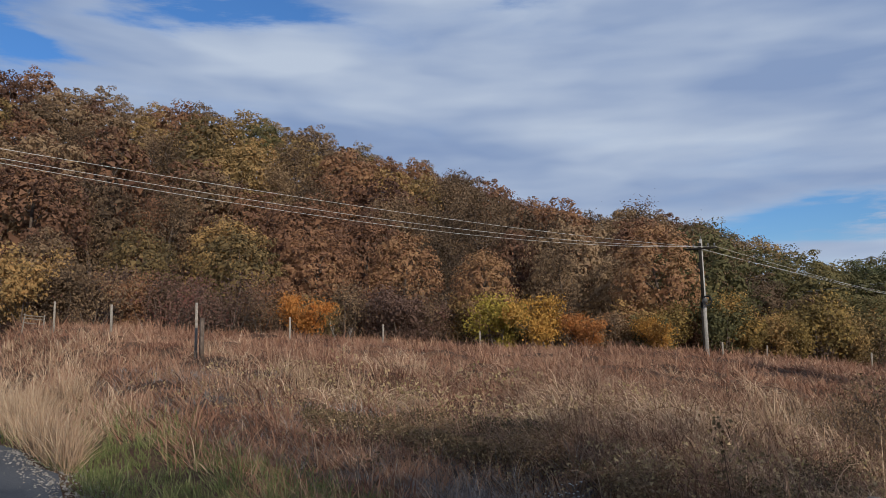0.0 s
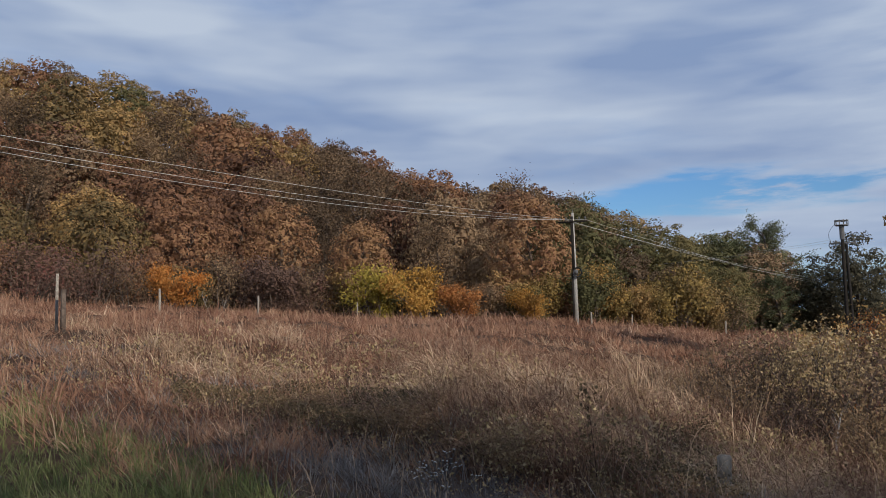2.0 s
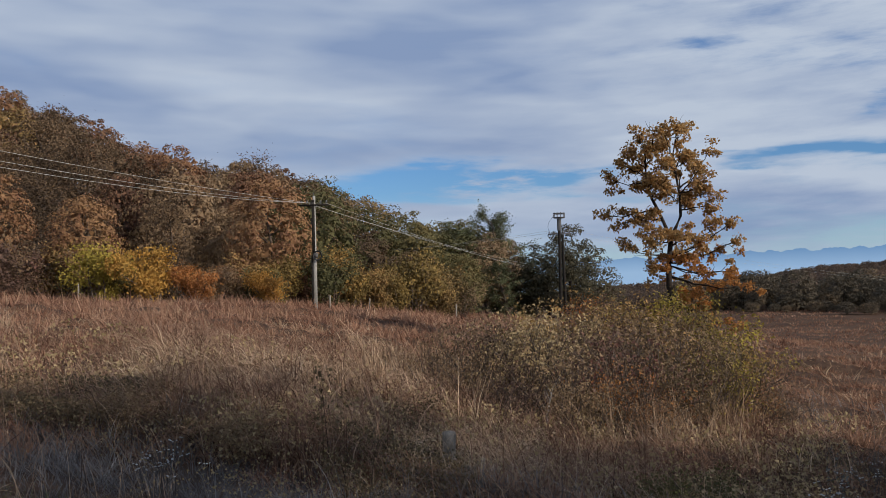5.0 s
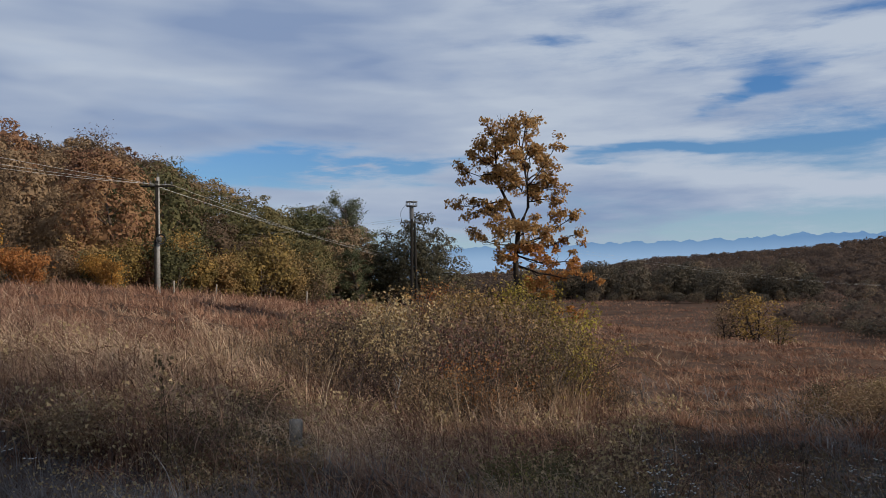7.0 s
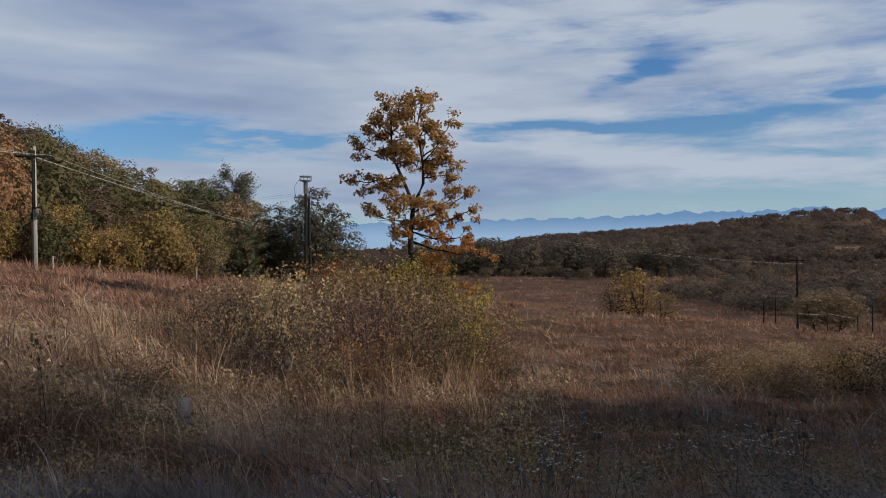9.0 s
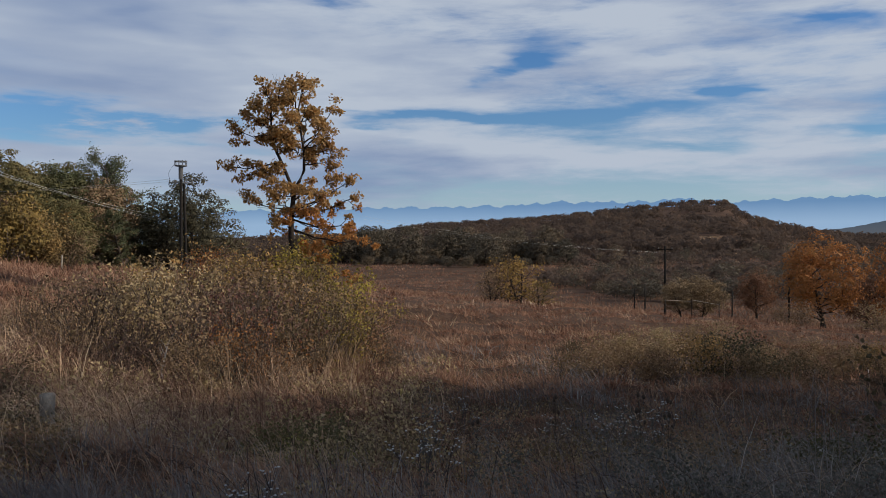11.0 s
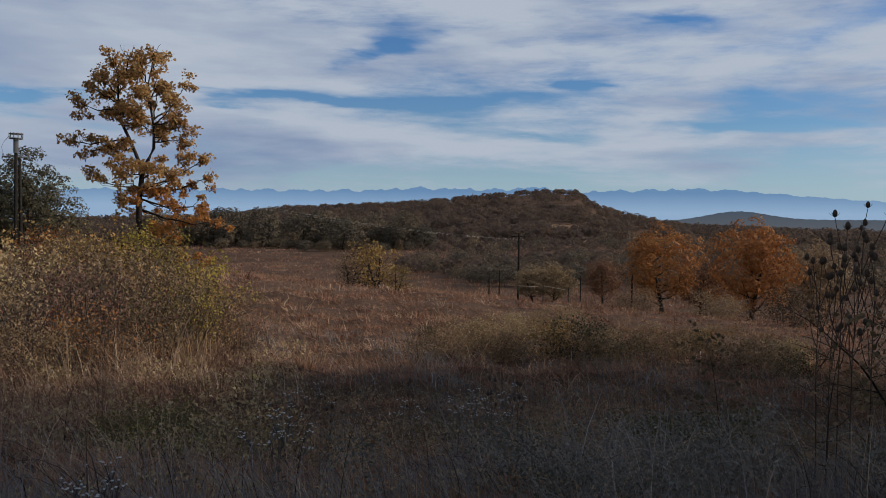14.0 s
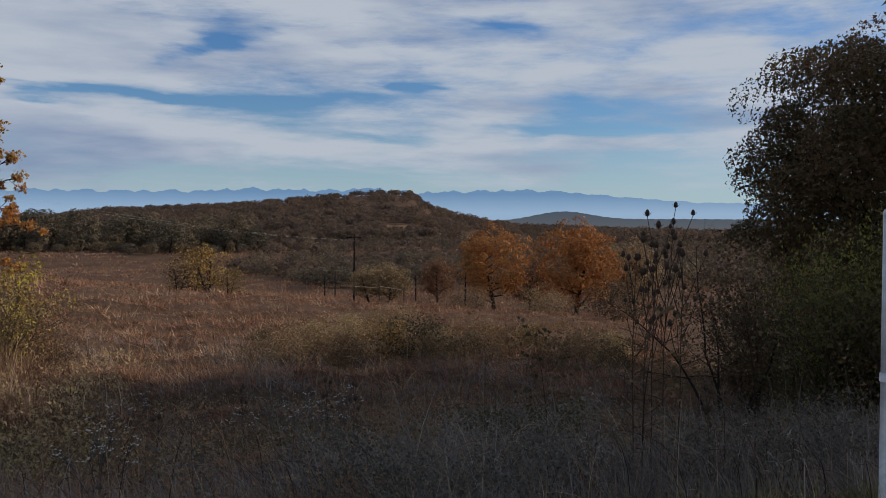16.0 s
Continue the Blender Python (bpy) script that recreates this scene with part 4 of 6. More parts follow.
def grow(H, spread, clear, nlimb, nleaf, leaf, shape="round", trunk=0.03, rise=0.35, clump=0.45, subs=4, lean=0.05, forks=1, sides=6, fine=0):
    """A trunk, limbs and twigs, with leaves in clumps along the twigs. Returns the wood and the leaves' points."""
    wood = Build()
    ends = []
    for f in range(forks):
        open_ = (0.6 * rng.uniform(0.2, 1.2) if shape == "shrub" else 0.25) if forks > 1 else 0
        d = [rng.normal(0, lean) + open_ * math.cos(f * 2.4), rng.normal(0, lean) + open_ * math.sin(f * 2.4), 1]
        base = (0.12 * math.cos(f * 2.4) * (forks > 1), 0.12 * math.sin(f * 2.4) * (forks > 1), -0.3)
        tr = bend(base, d, H * rng.uniform(0.7 if shape == "shrub" else 0.86, 0.95) + 0.3, 9, 0.1 if shape == "shrub" else 0.25, 0.13 if shape == "shrub" else 0.05)
        rad = H * trunk * np.linspace(1, 0.12, 10) ** 0.9
        rad[0] *= 1.35
        wood.tube(tr, rad, sides + 1)
        for k in range(nlimb):
            u = clear + (1 - clear) * (k + rng.uniform(0.1, 0.9)) / nlimb
            i = u * 9
            j = min(int(i), 8)
            p = tr[j] + (tr[j + 1] - tr[j]) * (i - j)
            w = (u - clear) / (1 - clear)
            prof = {"round": math.sin(math.pi * (0.18 + 0.76 * w)) ** 0.7, "cone": 1.05 - 0.9 * w, "tall": 0.55 + 0.45 * math.sin(math.pi * w), "shrub": 0.75 - 0.3 * w}[shape]
            L = spread * prof * rng.uniform(0.65, 1.15)
            a = k * 2.4 + rng.uniform(-0.6, 0.6)
            tilt = 0.15 + 0.75 * w if shape != "cone" else 0.15 + 0.35 * w
            limb = bend(p, [math.cos(a), math.sin(a), tilt], L, 5, rise, 0.16)
            r0 = np.interp(u, [0, 1], [H * trunk * 0.55, H * trunk * 0.16])
            wood.tube(limb, np.linspace(r0, r0 * 0.2, 6), sides - 1, cap=False)
            ends.append(limb[2:])
            for s in range(subs):
                q = limb[min(5, 1 + int(rng.integers(1, 5)))]
                dd = (limb[-1] - limb[0]) / (L + 1e-6) + rng.normal(0, 0.65, 3)
                tw = bend(q, dd, L * rng.uniform(0.3, 0.6), 4, 0.25, 0.2)
                wood.tube(tw, np.linspace(r0 * 0.32, r0 * 0.08, 5), 3, cap=False)
                ends.append(tw[1:])
                for _ in range(fine):
                    q2 = tw[int(rng.integers(1, 5))]
                    t2 = bend(q2, rng.normal(0, 1, 3) + (0, 0, 0.4), L * rng.uniform(0.12, 0.3), 3, 0.2, 0.25)
                    wood.tube(t2, np.linspace(r0 * 0.14, r0 * 0.05, 4), 3, cap=False)
                    ends.append(t2[1:])
    pts = np.concatenate(ends)
    pick = pts[rng.integers(0, len(pts), nleaf)]
    pick = pick + rng.normal(0, clump, (nleaf, 3)) * (1, 1, 0.75)
    pick = pick[pick[:, 2] > 0.05 * H]
    return wood, pick, leaf


def lumpy(H, spread, low, lumps, per, lump):
    """Points on the lumps of foliage that make a broad crown's outer shell."""
    k = np.arange(lumps) + 0.5
    th, ph = np.arccos(1 - 1.75 * k / lumps), k * 2.39996 + rng.normal(0, 0.25, lumps)
    zc, rz = H * (low + (1 - low) * 0.46), H * (1 - low) * 0.52
    grow_ = rng.uniform(0.72, 1.02, lumps)
    c = np.stack([np.sin(th) * np.cos(ph) * spread * grow_, np.sin(th) * np.sin(ph) * spread * grow_, zc + np.cos(th) * rz * grow_], -1)
    d = rng.normal(0, 1, (lumps, per, 3))
    d /= np.linalg.norm(d, axis=2)[..., None]
    size = lump * rng.uniform(0.65, 1.35, (lumps, 1, 1))
    d[..., 2] = np.abs(d[..., 2]) * rng.choice([1, 1, 1, -0.6], (lumps, per))
    pts = c[:, None] + d * size * rng.uniform(0.7, 1.05, (lumps, per, 1)) * (1, 1, 0.8)
    out = c - (0, 0, zc)
    out /= np.linalg.norm(out, axis=1)[:, None] + 1e-6
    return pts.reshape(-1, 3), (d + 0.5 * out[:, None]).reshape(-1, 3)


def tree(name, label, category, leafmat, barkmat, spec, **tags):
    """A thing of a trunk with its limbs, and a crown."""
    spec = dict(spec)
    lump, simple, stray = spec.pop("lump", None), spec.pop("simple", False), spec.pop("stray", None)
    core = spec.pop("core", 0)
    wood, pts, leaf = grow(**(dict(spec, H=spec["H"] * 0.84, spread=spec["spread"] * 0.8) if lump else spec))
    face = pts - (0, 0, spec["H"] * 0.5)
    face = face / (np.linalg.norm(face, axis=1)[:, None] + 1e-6) * 0.6
    if lump:
        mid, half = spec["H"] * (lump[1] + (1 - lump[1]) * 0.46), spec["H"] * (1 - lump[1]) * 0.52
        k = (pts[:, 0] ** 2 + pts[:, 1] ** 2) / lump[0] ** 2 + ((pts[:, 2] - mid) / half) ** 2 < 0.95
        pts, face = pts[k], face[k]
        p2, f2 = lumpy(spec["H"], *lump)
        # the shaded inner foliage, in larger sprays
        d = rng.normal(0, 1, (core, 3))
        d /= np.linalg.norm(d, axis=1)[:, None] + 1e-9
        p3 = d * rng.uniform(0.6, 0.8, (core, 1)) * (lump[0], lump[0], half) + (0, 0, mid)
        leaf = np.concatenate([np.full(len(pts) + len(p2), leaf), np.full(core, leaf * 2.6)])
        pts, face = np.concatenate([pts, p2, p3]), np.concatenate([face, f2, d])
    root = new(name)
    part("trunk", wood.mesh("trunk", barkmat), root)
    if len(pts):
        v, f = leaves(pts, leaf, face=face, simple=simple, stray=stray or (0.32 if lump else 0.55))
        part("crown", mesh_from("crown", v, f if simple else None, leafmat, None if simple else f), root)
    return tagged(root, label, category, **tags)


def set_leaf(root, mat):
    for o in root.children:
        if o.name.startswith("crown"):
            o.material_slots[0].link = "OBJECT"
            o.material_slots[0].material = mat


def stand(root, p, turn=None, scale=1.0, tilt=0.0):
    turn = rng.uniform(0, 360) if turn is None else turn
    root.matrix_basis = Matrix.Translation(p) @ pose(0, 0, 0, tilt, 0, turn) @ Matrix.Diagonal((scale, scale, scale, 1))
    return root


def again(root, p, turn=None, scale=1.0, wide=1.0):
    turn = rng.uniform(0, 360) if turn is None else turn
    return copy_thing(root, Matrix.Translation(p) @ pose(0, 0, 0, 0, 0, turn) @ Matrix.Diagonal((scale * wide, scale * wide, scale, 1)))


# -- wooded hillside --
FOREST = "trees of the hillside wood"


def hillside_wood():
    thin = dict(nlimb=10, subs=1, sides=4, simple=True)
    kinds = [
        ("round", dict(H=12, spread=4.6, clear=0.2, nleaf=300, leaf=0.27, clump=0.5, lump=(4.7, 0.04, 105, 62, 0.95), core=320, stray=0.3, **thin)),
        ("round", dict(H=11, spread=4.2, clear=0.2, nleaf=300, leaf=0.26, clump=0.5, lump=(4.3, 0.03, 95, 62, 0.85), core=300, stray=0.3, **thin)),
        ("round", dict(H=13, spread=4.4, clear=0.2, nleaf=300, leaf=0.26, clump=0.5, lump=(4.4, 0.05, 110, 62, 0.9), core=320, stray=0.3, **thin)),
        ("tall", dict(H=12, spread=3.0, clear=0.14, nleaf=5400, leaf=0.21, clump=0.8, rise=1.0, nlimb=16, subs=3, sides=4, simple=True)),
        ("tall", dict(H=11, spread=2.8, clear=0.12, nleaf=5400, leaf=0.20, clump=0.75, rise=1.0, nlimb=16, subs=3, sides=4, simple=True)),
        ("round", dict(H=12, spread=4.6, clear=0.2, nleaf=60, leaf=0.33, clump=0.5, lump=(4.8, 0.04, 90, 46, 0.9), core=260, stray=0.3, **thin)),
        ("round", dict(H=12.5, spread=4.4, clear=0.2, nleaf=60, leaf=0.31, clump=0.5, lump=(4.4, 0.05, 94, 46, 0.8), core=260, stray=0.3, **thin)),
    ]
    protos = []
    for k, (shape, spec) in enumerate(kinds):
        root = tree("forest_tree", "tall dull brown forest tree in autumn leaf on the hillside", "tree", M_BROWN, M_BARK, dict(spec, shape=shape), group=FOREST)
        stand(root, spot(-34 + 7 * k, 84 + 3 * k))
        protos.append(root)
    names = {M_RUST: "rust-red", M_BROWN: "dull brown", M_OLIVE: "olive-yellow", M_LEAFGREEN: "dark green"}
    palette = [  # up to this heading: shares of rust, brown, olive, green
        (-22.5, (0.40, 0.57, 0.03, 0.0)), (-12.5, (0.18, 0.20, 0.56, 0.06)), (-8, (0.54, 0.32, 0.10, 0.04)), (1, (0.24, 0.66, 0.06, 0.04)), (9, (0.28, 0.60, 0.06, 0.06)),
        (15, (0.10, 0.64, 0.10, 0.16)), (40, (0.0, 0.4, 0.25, 0.35)),
    ]
    for ring in range(9):
        r0 = 69 + ring * 11.5
        step = math.degrees(6.6 / r0)
        a = -41 + rng.uniform(0, step)
        while a < 31:
            r = r0 + rng.uniform(-4, 4) + 8 * float(sstep((a - 5) / 20)) + 55 * float(sstep((a - 14) / 12))
            if a < 14 and ring < 8:
                shares = next(s for lim, s in palette if a + rng.normal(0, 2.0) < lim or lim == 40)
                mat = (M_RUST, M_BROWN, M_OLIVE, M_LEAFGREEN)[int(rng.choice(4, p=shares))]
                kind = int(rng.choice([3, 4, 4])) if mat is M_BROWN and a > -29 and ring < 5 and rng.uniform() < 0.85 else int(rng.integers(0, 3)) if ring < 3 else int(rng.integers(5, 7))
                t = again(protos[kind], spot(a, r), scale=(rng.uniform(0.74, 1.1) if ring < 5 else rng.uniform(0.84, 1.04)) * (0.8 if ring == 0 else 1.0), wide=rng.uniform(0.9, 1.15))
                set_leaf(t, mat)
                tagged(t, "tall %s forest tree in autumn leaf on the hillside" % names[mat])
            a += step * rng.uniform(0.75, 1.25)


def shrub_proto(label, H, spread, nleaf, leaf, mat, forks=4, clump=0.25, shape="shrub", subs=2, simple=False, nlimb=7, fine=0):
    return tree("shrub", label, "shrub", mat, M_BARK, dict(H=H, spread=spread, clear=0.12, nlimb=nlimb, nleaf=nleaf, leaf=leaf, shape=shape, trunk=0.016, rise=0.7, clump=clump, subs=subs, forks=forks, sides=4, simple=simple, fine=fine))


def wood_edge():
    """Bushes along the foot of the wood."""
    grp = "bushes along the foot of the wood"
    a_ = shrub_proto("bushy autumn shrub along the foot of the wood", 3.6, 1.9, 4200, 0.14, M_ORANGE, 3, 0.33, subs=1, simple=True, nlimb=4)
    b_ = shrub_proto("bushy autumn shrub along the foot of the wood", 3.0, 2.1, 3800, 0.14, M_YELLOW, 4, 0.33, subs=1, simple=True, nlimb=4)
    c_ = shrub_proto("bare twiggy shrub along the foot of the wood", 3.2, 2.2, 1300, 0.12, M_BROWN, 5, 0.4, subs=1, simple=True, nlimb=5)
    used = []
    for proto, az, r, s, mat, word in (
        (a_, -13.9, 58, 0.95, M_ORANGE, "bright orange-red"), (a_, 1.0, 62, 0.8, M_LEAFGREEN, "green"), (b_, -0.5, 60, 1.2, M_YELLOW, "yellow-green"),
        (a_, 2.8, 60, 1.35, M_AMBER, "golden-orange"), (a_, 5.2, 61, 0.95, M_OAK_FAR, "russet-orange"), (a_, 9.9, 62, 0.9, M_AMBER, "golden-orange"), (b_, 10.3, 66, 0.9, M_GOLD, "golden"), (a_, 15.4, 70, 1.0, M_GOLD, "golden"),
        (b_, 17.2, 72, 0.9, M_OLIVE, "olive"), (a_, 10.6, 70, 1.3, M_GOLD, "golden"), (a_, 18.4, 74, 1.3, M_GOLD, "golden"), (a_, 16.6, 72, 1.1, M_OLIVE, "olive"), (b_, 19.5, 76, 1.5, M_GOLD, "olive-gold"), (b_, 21.5, 80, 1.2, M_OLIVE, "olive-brown"),
        (b_, 13.9, 70, 1.2, M_GOLD, "golden-olive"), (a_, 12.1, 68, 0.8, M_RUST, "russet"), (c_, -20.2, 60, 1.15, M_PLUM, "dark red"), (c_, -22, 59, 1.0, M_PLUM, "dark red"), (c_, -23.5, 61, 1.1, M_PLUM, "purplish-brown"),
        (c_, -18.5, 60, 1.1, M_PLUM, "purplish-brown"), (c_, -16.8, 60, 0.9, M_BROWN, "brown"), (c_, -27, 60, 1.1, M_BROWN, "brown"), (b_, -31, 58, 1.2, M_OLIVE, "olive"), (c_, -11, 64, 1.1, M_BROWN, "grey-brown"),
        (c_, -8, 66, 1.2, M_BROWN, "grey-brown"), (c_, -5, 66, 1.15, M_BROWN, "grey-brown"), (b_, -16.5, 64, 1.1, M_RUST, "russet"), (b_, 7.6, 66, 0.8, M_RUST, "russet"),
        (c_, -33.5, 58, 1.1, M_BROWN, "brown"), (b_, 8.8, 67, 1.0, M_OLIVE, "olive"), (b_, -2.6, 66, 1.0, M_OLIVE, "olive"), (b_, 23.5, 84, 1.1, M_LEAFGREEN, "dark green"),
        (b_, -12.8, 62, 0.8, M_OLIVE, "olive"), (b_, -25.2, 62, 1.0, M_RUST, "russet"), (b_, -29, 62, 1.1, M_BROWN, "brown"),
    ):
        p = spot(az, r)
        if proto not in used:
            used.append(proto)
            t = stand(proto, p, scale=s)
        else:
            t = again(proto, p, scale=s)
        set_leaf(t, mat)
        tagged(t, "%s autumn shrub along the foot of the wood" % word, group=grp)
    for k in range(34):
        az = -38 + k * 1.85 + rng.uniform(-0.7, 0.7)
        t = again((b_, c_)[k % 2], spot(az, rng.uniform(63, 68) + 14 * float(sstep((az - 8) / 16))), scale=rng.uniform(0.7, 1.15), wide=1.15)
        m = int(rng.integers(0, 4)) if az > -4 else 3 * int(rng.integers(0, 2))
        set_leaf(t, (M_PLUM if az < -4 else M_BROWN, M_OLIVE, M_LEAFGREEN, M_BROWN)[m])
        tagged(t, "%s autumn shrub along the foot of the wood" % ("brown", "olive", "dark green", "brown")[m], group=grp)


def wood_line():
    """The wood's end, falling away towards the valley as one closed line of crowns."""
    base = [o for o in scene.objects if o.name.startswith("forest_tree")][:5]
    tall = (12.0, 11.0, 13.0, 12.0, 11.0)
    for row, (r, low) in enumerate(((96, 0.62), (108, 0.85), (121, 1.0))):
        a = 12.6 + 0.5 * row
        while a < (25.5 if row else 24):
            el = float(np.interp(a, [12, 14, 16, 18.5, 20.4, 22.2, 23.8, 27, 28], [8.6, 8.0, 7.1, 6.3, 5.5, 5.7, 4.9, 4.5, 3.5])) * low
            p = spot(a, r + rng.uniform(-3, 3))
            k = int(rng.integers(0, 3))
            top = EYE + r * math.tan(radians(el)) - p.z
            t = again(base[k], p, scale=min(1.25, max(0.45, top / tall[k])) * rng.uniform(0.93, 1.05), wide=rng.uniform(1.0, 1.25))
            m = int(rng.choice(3, p=(0.56, 0.12, 0.32) if a < 19 else (0.26, 0.12, 0.62)))
            set_leaf(t, (M_BROWN, M_OLIVE, M_LEAFGREEN)[m])
            tagged(t, "%s forest tree where the wood meets the valley" % ("dull brown", "olive-yellow", "dark green")[m])
            a += math.degrees(5.2 / r) * rng.uniform(0.8, 1.2)


hillside_wood()
wood_line()
wood_edge()


# -- trees beyond the field --
def valley_trees():
    grp = "trees at the field's far side"
    g1 = tree("locust_tree", "feathery green tree with tiered airy boughs at the field's far side", "tree", M_LOCUST, M_BARK,
              dict(H=16, spread=3.9, clear=0.05, nlimb=34, nleaf=13000, leaf=0.2, shape="tall", rise=0.1, clump=0.34, subs=4, simple=True), group=grp)
    stand(g1, spot(25.4, 112), scale=0.95)
    for az, r, s in ((22.5, 112, 0.82), (26.7, 116, 0.72), (27.5, 112, 0.55), (24.0, 108, 0.62), (26.0, 106, 0.5), (23.3, 105, 0.5)):
        again(g1, spot(az, r), scale=s, wide=1.25)
    d1 = tree("field_tree", "dark dense round tree beside a timber pole", "tree", M_DUSK_GREEN, M_BARK_DARK,
              dict(H=10, spread=3.4, clear=0.05, nlimb=18, nleaf=3200, leaf=0.22, shape="cone", rise=0.3, clump=0.4, subs=4, lump=(3.0, 0.0, 50, 80, 0.8), simple=True), group=grp)
    stand(d1, spot(30.2, 106), scale=1.24)
    for az, r, s in ((28.8, 110, 0.85), (31.3, 112, 0.85), (33.0, 112, 0.5), (27.9, 112, 0.7)):
        again(d1, spot(az, r), scale=s, wide=1.2)


valley_trees()


def lone_oak():
    """Two leaders above a fork, and boughs that end in leafy sprays; the lowest ones hang orange to one side."""
    global rng
    shared, rng = rng, np.random.default_rng(23)
    root = new("oak_tree")
    wood = Build()
    stem = np.array([(0.0, 0, -0.3), (0.0, 0, 1.8), (0.02, 0.02, 2.9), (-0.11, 0, 3.7), (-0.11, 0, 4.7), (0.05, 0, 6.1)])
    right = np.array([stem[-1], (0.27, 0.1, 6.5), (0.53, 0.2, 7.1), (0.53, 0.3, 8.0), (0.37, 0.1, 9.1), (0.27, 0, 10.1), (0.43, 0, 11.1)])
    left = np.array([stem[-1], (-0.16, -0.1, 6.5), (-0.48, -0.2, 7.3), (-0.86, -0.3, 8.1), (-1.05, -0.1, 9.1), (-1.05, 0, 9.9), (-1.18, 0, 11.0)])
    wood.tube(stem, [0.21, 0.17, 0.16, 0.145, 0.13, 0.11], 9)
    wood.tube(right, [0.09, 0.085, 0.075, 0.065, 0.05, 0.035, 0.012], 7)
    wood.tube(left, [0.09, 0.085, 0.075, 0.065, 0.05, 0.035, 0.012], 7)
    boughs = [  # from which stem, at what height, the tip's reach across and height
        (left, 10.3, -1.3, 11.1), (left, 9.5, -1.8, 10.3), (left, 9.2, -2.25, 9.8), (left, 8.8, -2.7, 9.0), (left, 8.3, -1.45, 8.9), (left, 9.6, -0.65, 10.5), (left, 7.5, -3.1, 7.1), (left, 7.0, -1.55, 7.0), (left, 8.0, -0.75, 8.5),
        (right, 10.5, 0.6, 11.2), (right, 10.1, -0.3, 11.0), (right, 9.4, 0.95, 10.0), (right, 8.4, 1.95, 10.1), (right, 8.2, 1.95, 9.2), (right, 7.4, 2.2, 7.9), (right, 7.6, 1.5, 8.2), (right, 9.1, -0.1, 9.7), (right, 7.8, -0.15, 8.3),
        (stem, 5.2, -2.2, 5.7), (stem, 5.8, -1.2, 6.3), (stem, 5.2, 2.9, 6.9), (stem, 5.1, 3.15, 5.8), (stem, 5.7, 0.75, 6.0), (stem, 4.2, 3.5, 3.6), (stem, 4.7, 2.65, 4.5), (stem, 4.9, 1.2, 5.1), (stem, 5.0, 0.4, 5.2),
        (stem, 4.6, -0.9, 4.7), (stem, 3.2, 2.9, 1.6), (stem, 3.0, 1.2, 2.9),
    ]
    lower, upper, limbs = [], [], []

    def spray(tip, n, size):
        d = rng.normal(0, 1, (n, 3))
        d *= (rng.uniform(0, 1, n) ** 0.4 / (np.linalg.norm(d, axis=1) + 1e-9))[:, None]
        c = tip + d * size * (1.15, 1, 0.8)
        (lower if tip[2] < 5.4 + 0.4 * rng.normal() and tip[0] > -0.4 else upper).append(c)

    for s, z, x1, z1 in boughs:
        for fold in (0, 1):
            p = np.array([np.interp(z, s[:, 2], s[:, i]) for i in range(3)])
            depth = rng.normal(0, 0.4) if fold == 0 else rng.choice([-1, 1]) * rng.uniform(0.7, 1.7)
            tip = np.array([x1 * (1 if fold == 0 else rng.uniform(0.35, 0.8)), depth, z1 + rng.normal(0, 0.1)])
            reach = np.linalg.norm(tip - p)
            u = np.linspace(0, 1, 7)[:, None]
            limb = p + (tip - p) * u + np.sin(u * math.pi) * (0, 0, -0.08 * reach) + rng.normal(0, 0.07, (7, 3)) * np.sin(u * math.pi)
            r0 = 0.018 + 0.011 * reach
            bough = Build().tube(limb, np.linspace(r0, 0.01, 7), 5, cap=False)
            spray(limb[-1], 64, 0.33)
            for k in range(8 if fold == 0 else 6):
                q = limb[int(rng.choice([3, 4, 5, 5, 6]))]
                tw = bend(q, (tip - p) / reach * 0.7 + rng.normal(0, 0.75, 3) + (0, 0, 0.15), rng.uniform(0.3, 0.75), 4, 0.2, 0.3)
                bough.tube(tw, np.linspace(0.014, 0.006, 5), 4, cap=False)
                if rng.uniform() < 0.78:
                    spray(tw[-1], int(rng.uniform(20, 70)), rng.uniform(0.16, 0.32))
            limbs.append(bough)
    trunk = part("trunk", smooth(wood.mesh("trunk", M_BARK_DARK)), root)
    for bough in limbs:
        part("bough", smooth(bough.mesh("bough", M_BARK_DARK)), trunk)
    for nm, lot, mat in (("crown", upper, M_OAK), ("lower_crown", lower, M_OAK_LOW)):
        v, q = leaves(np.concatenate(lot), 0.15, out_from=np.array([0, 0, 6.0]), stray=0.9)
        part(nm, mesh_from(nm, v, None, mat, q), root, "orange-tinted lower leaves" if nm != "crown" else "")
    tagged(root, "young oak with golden-brown autumn leaves standing over bushes", "tree")
    root.matrix_basis = Matrix.Translation(spot(36.95, 40)) @ pose(0, 0, 0, 0, 0, -36.95) @ Matrix.Scale(0.955, 4)
    rng = shared


lone_oak()


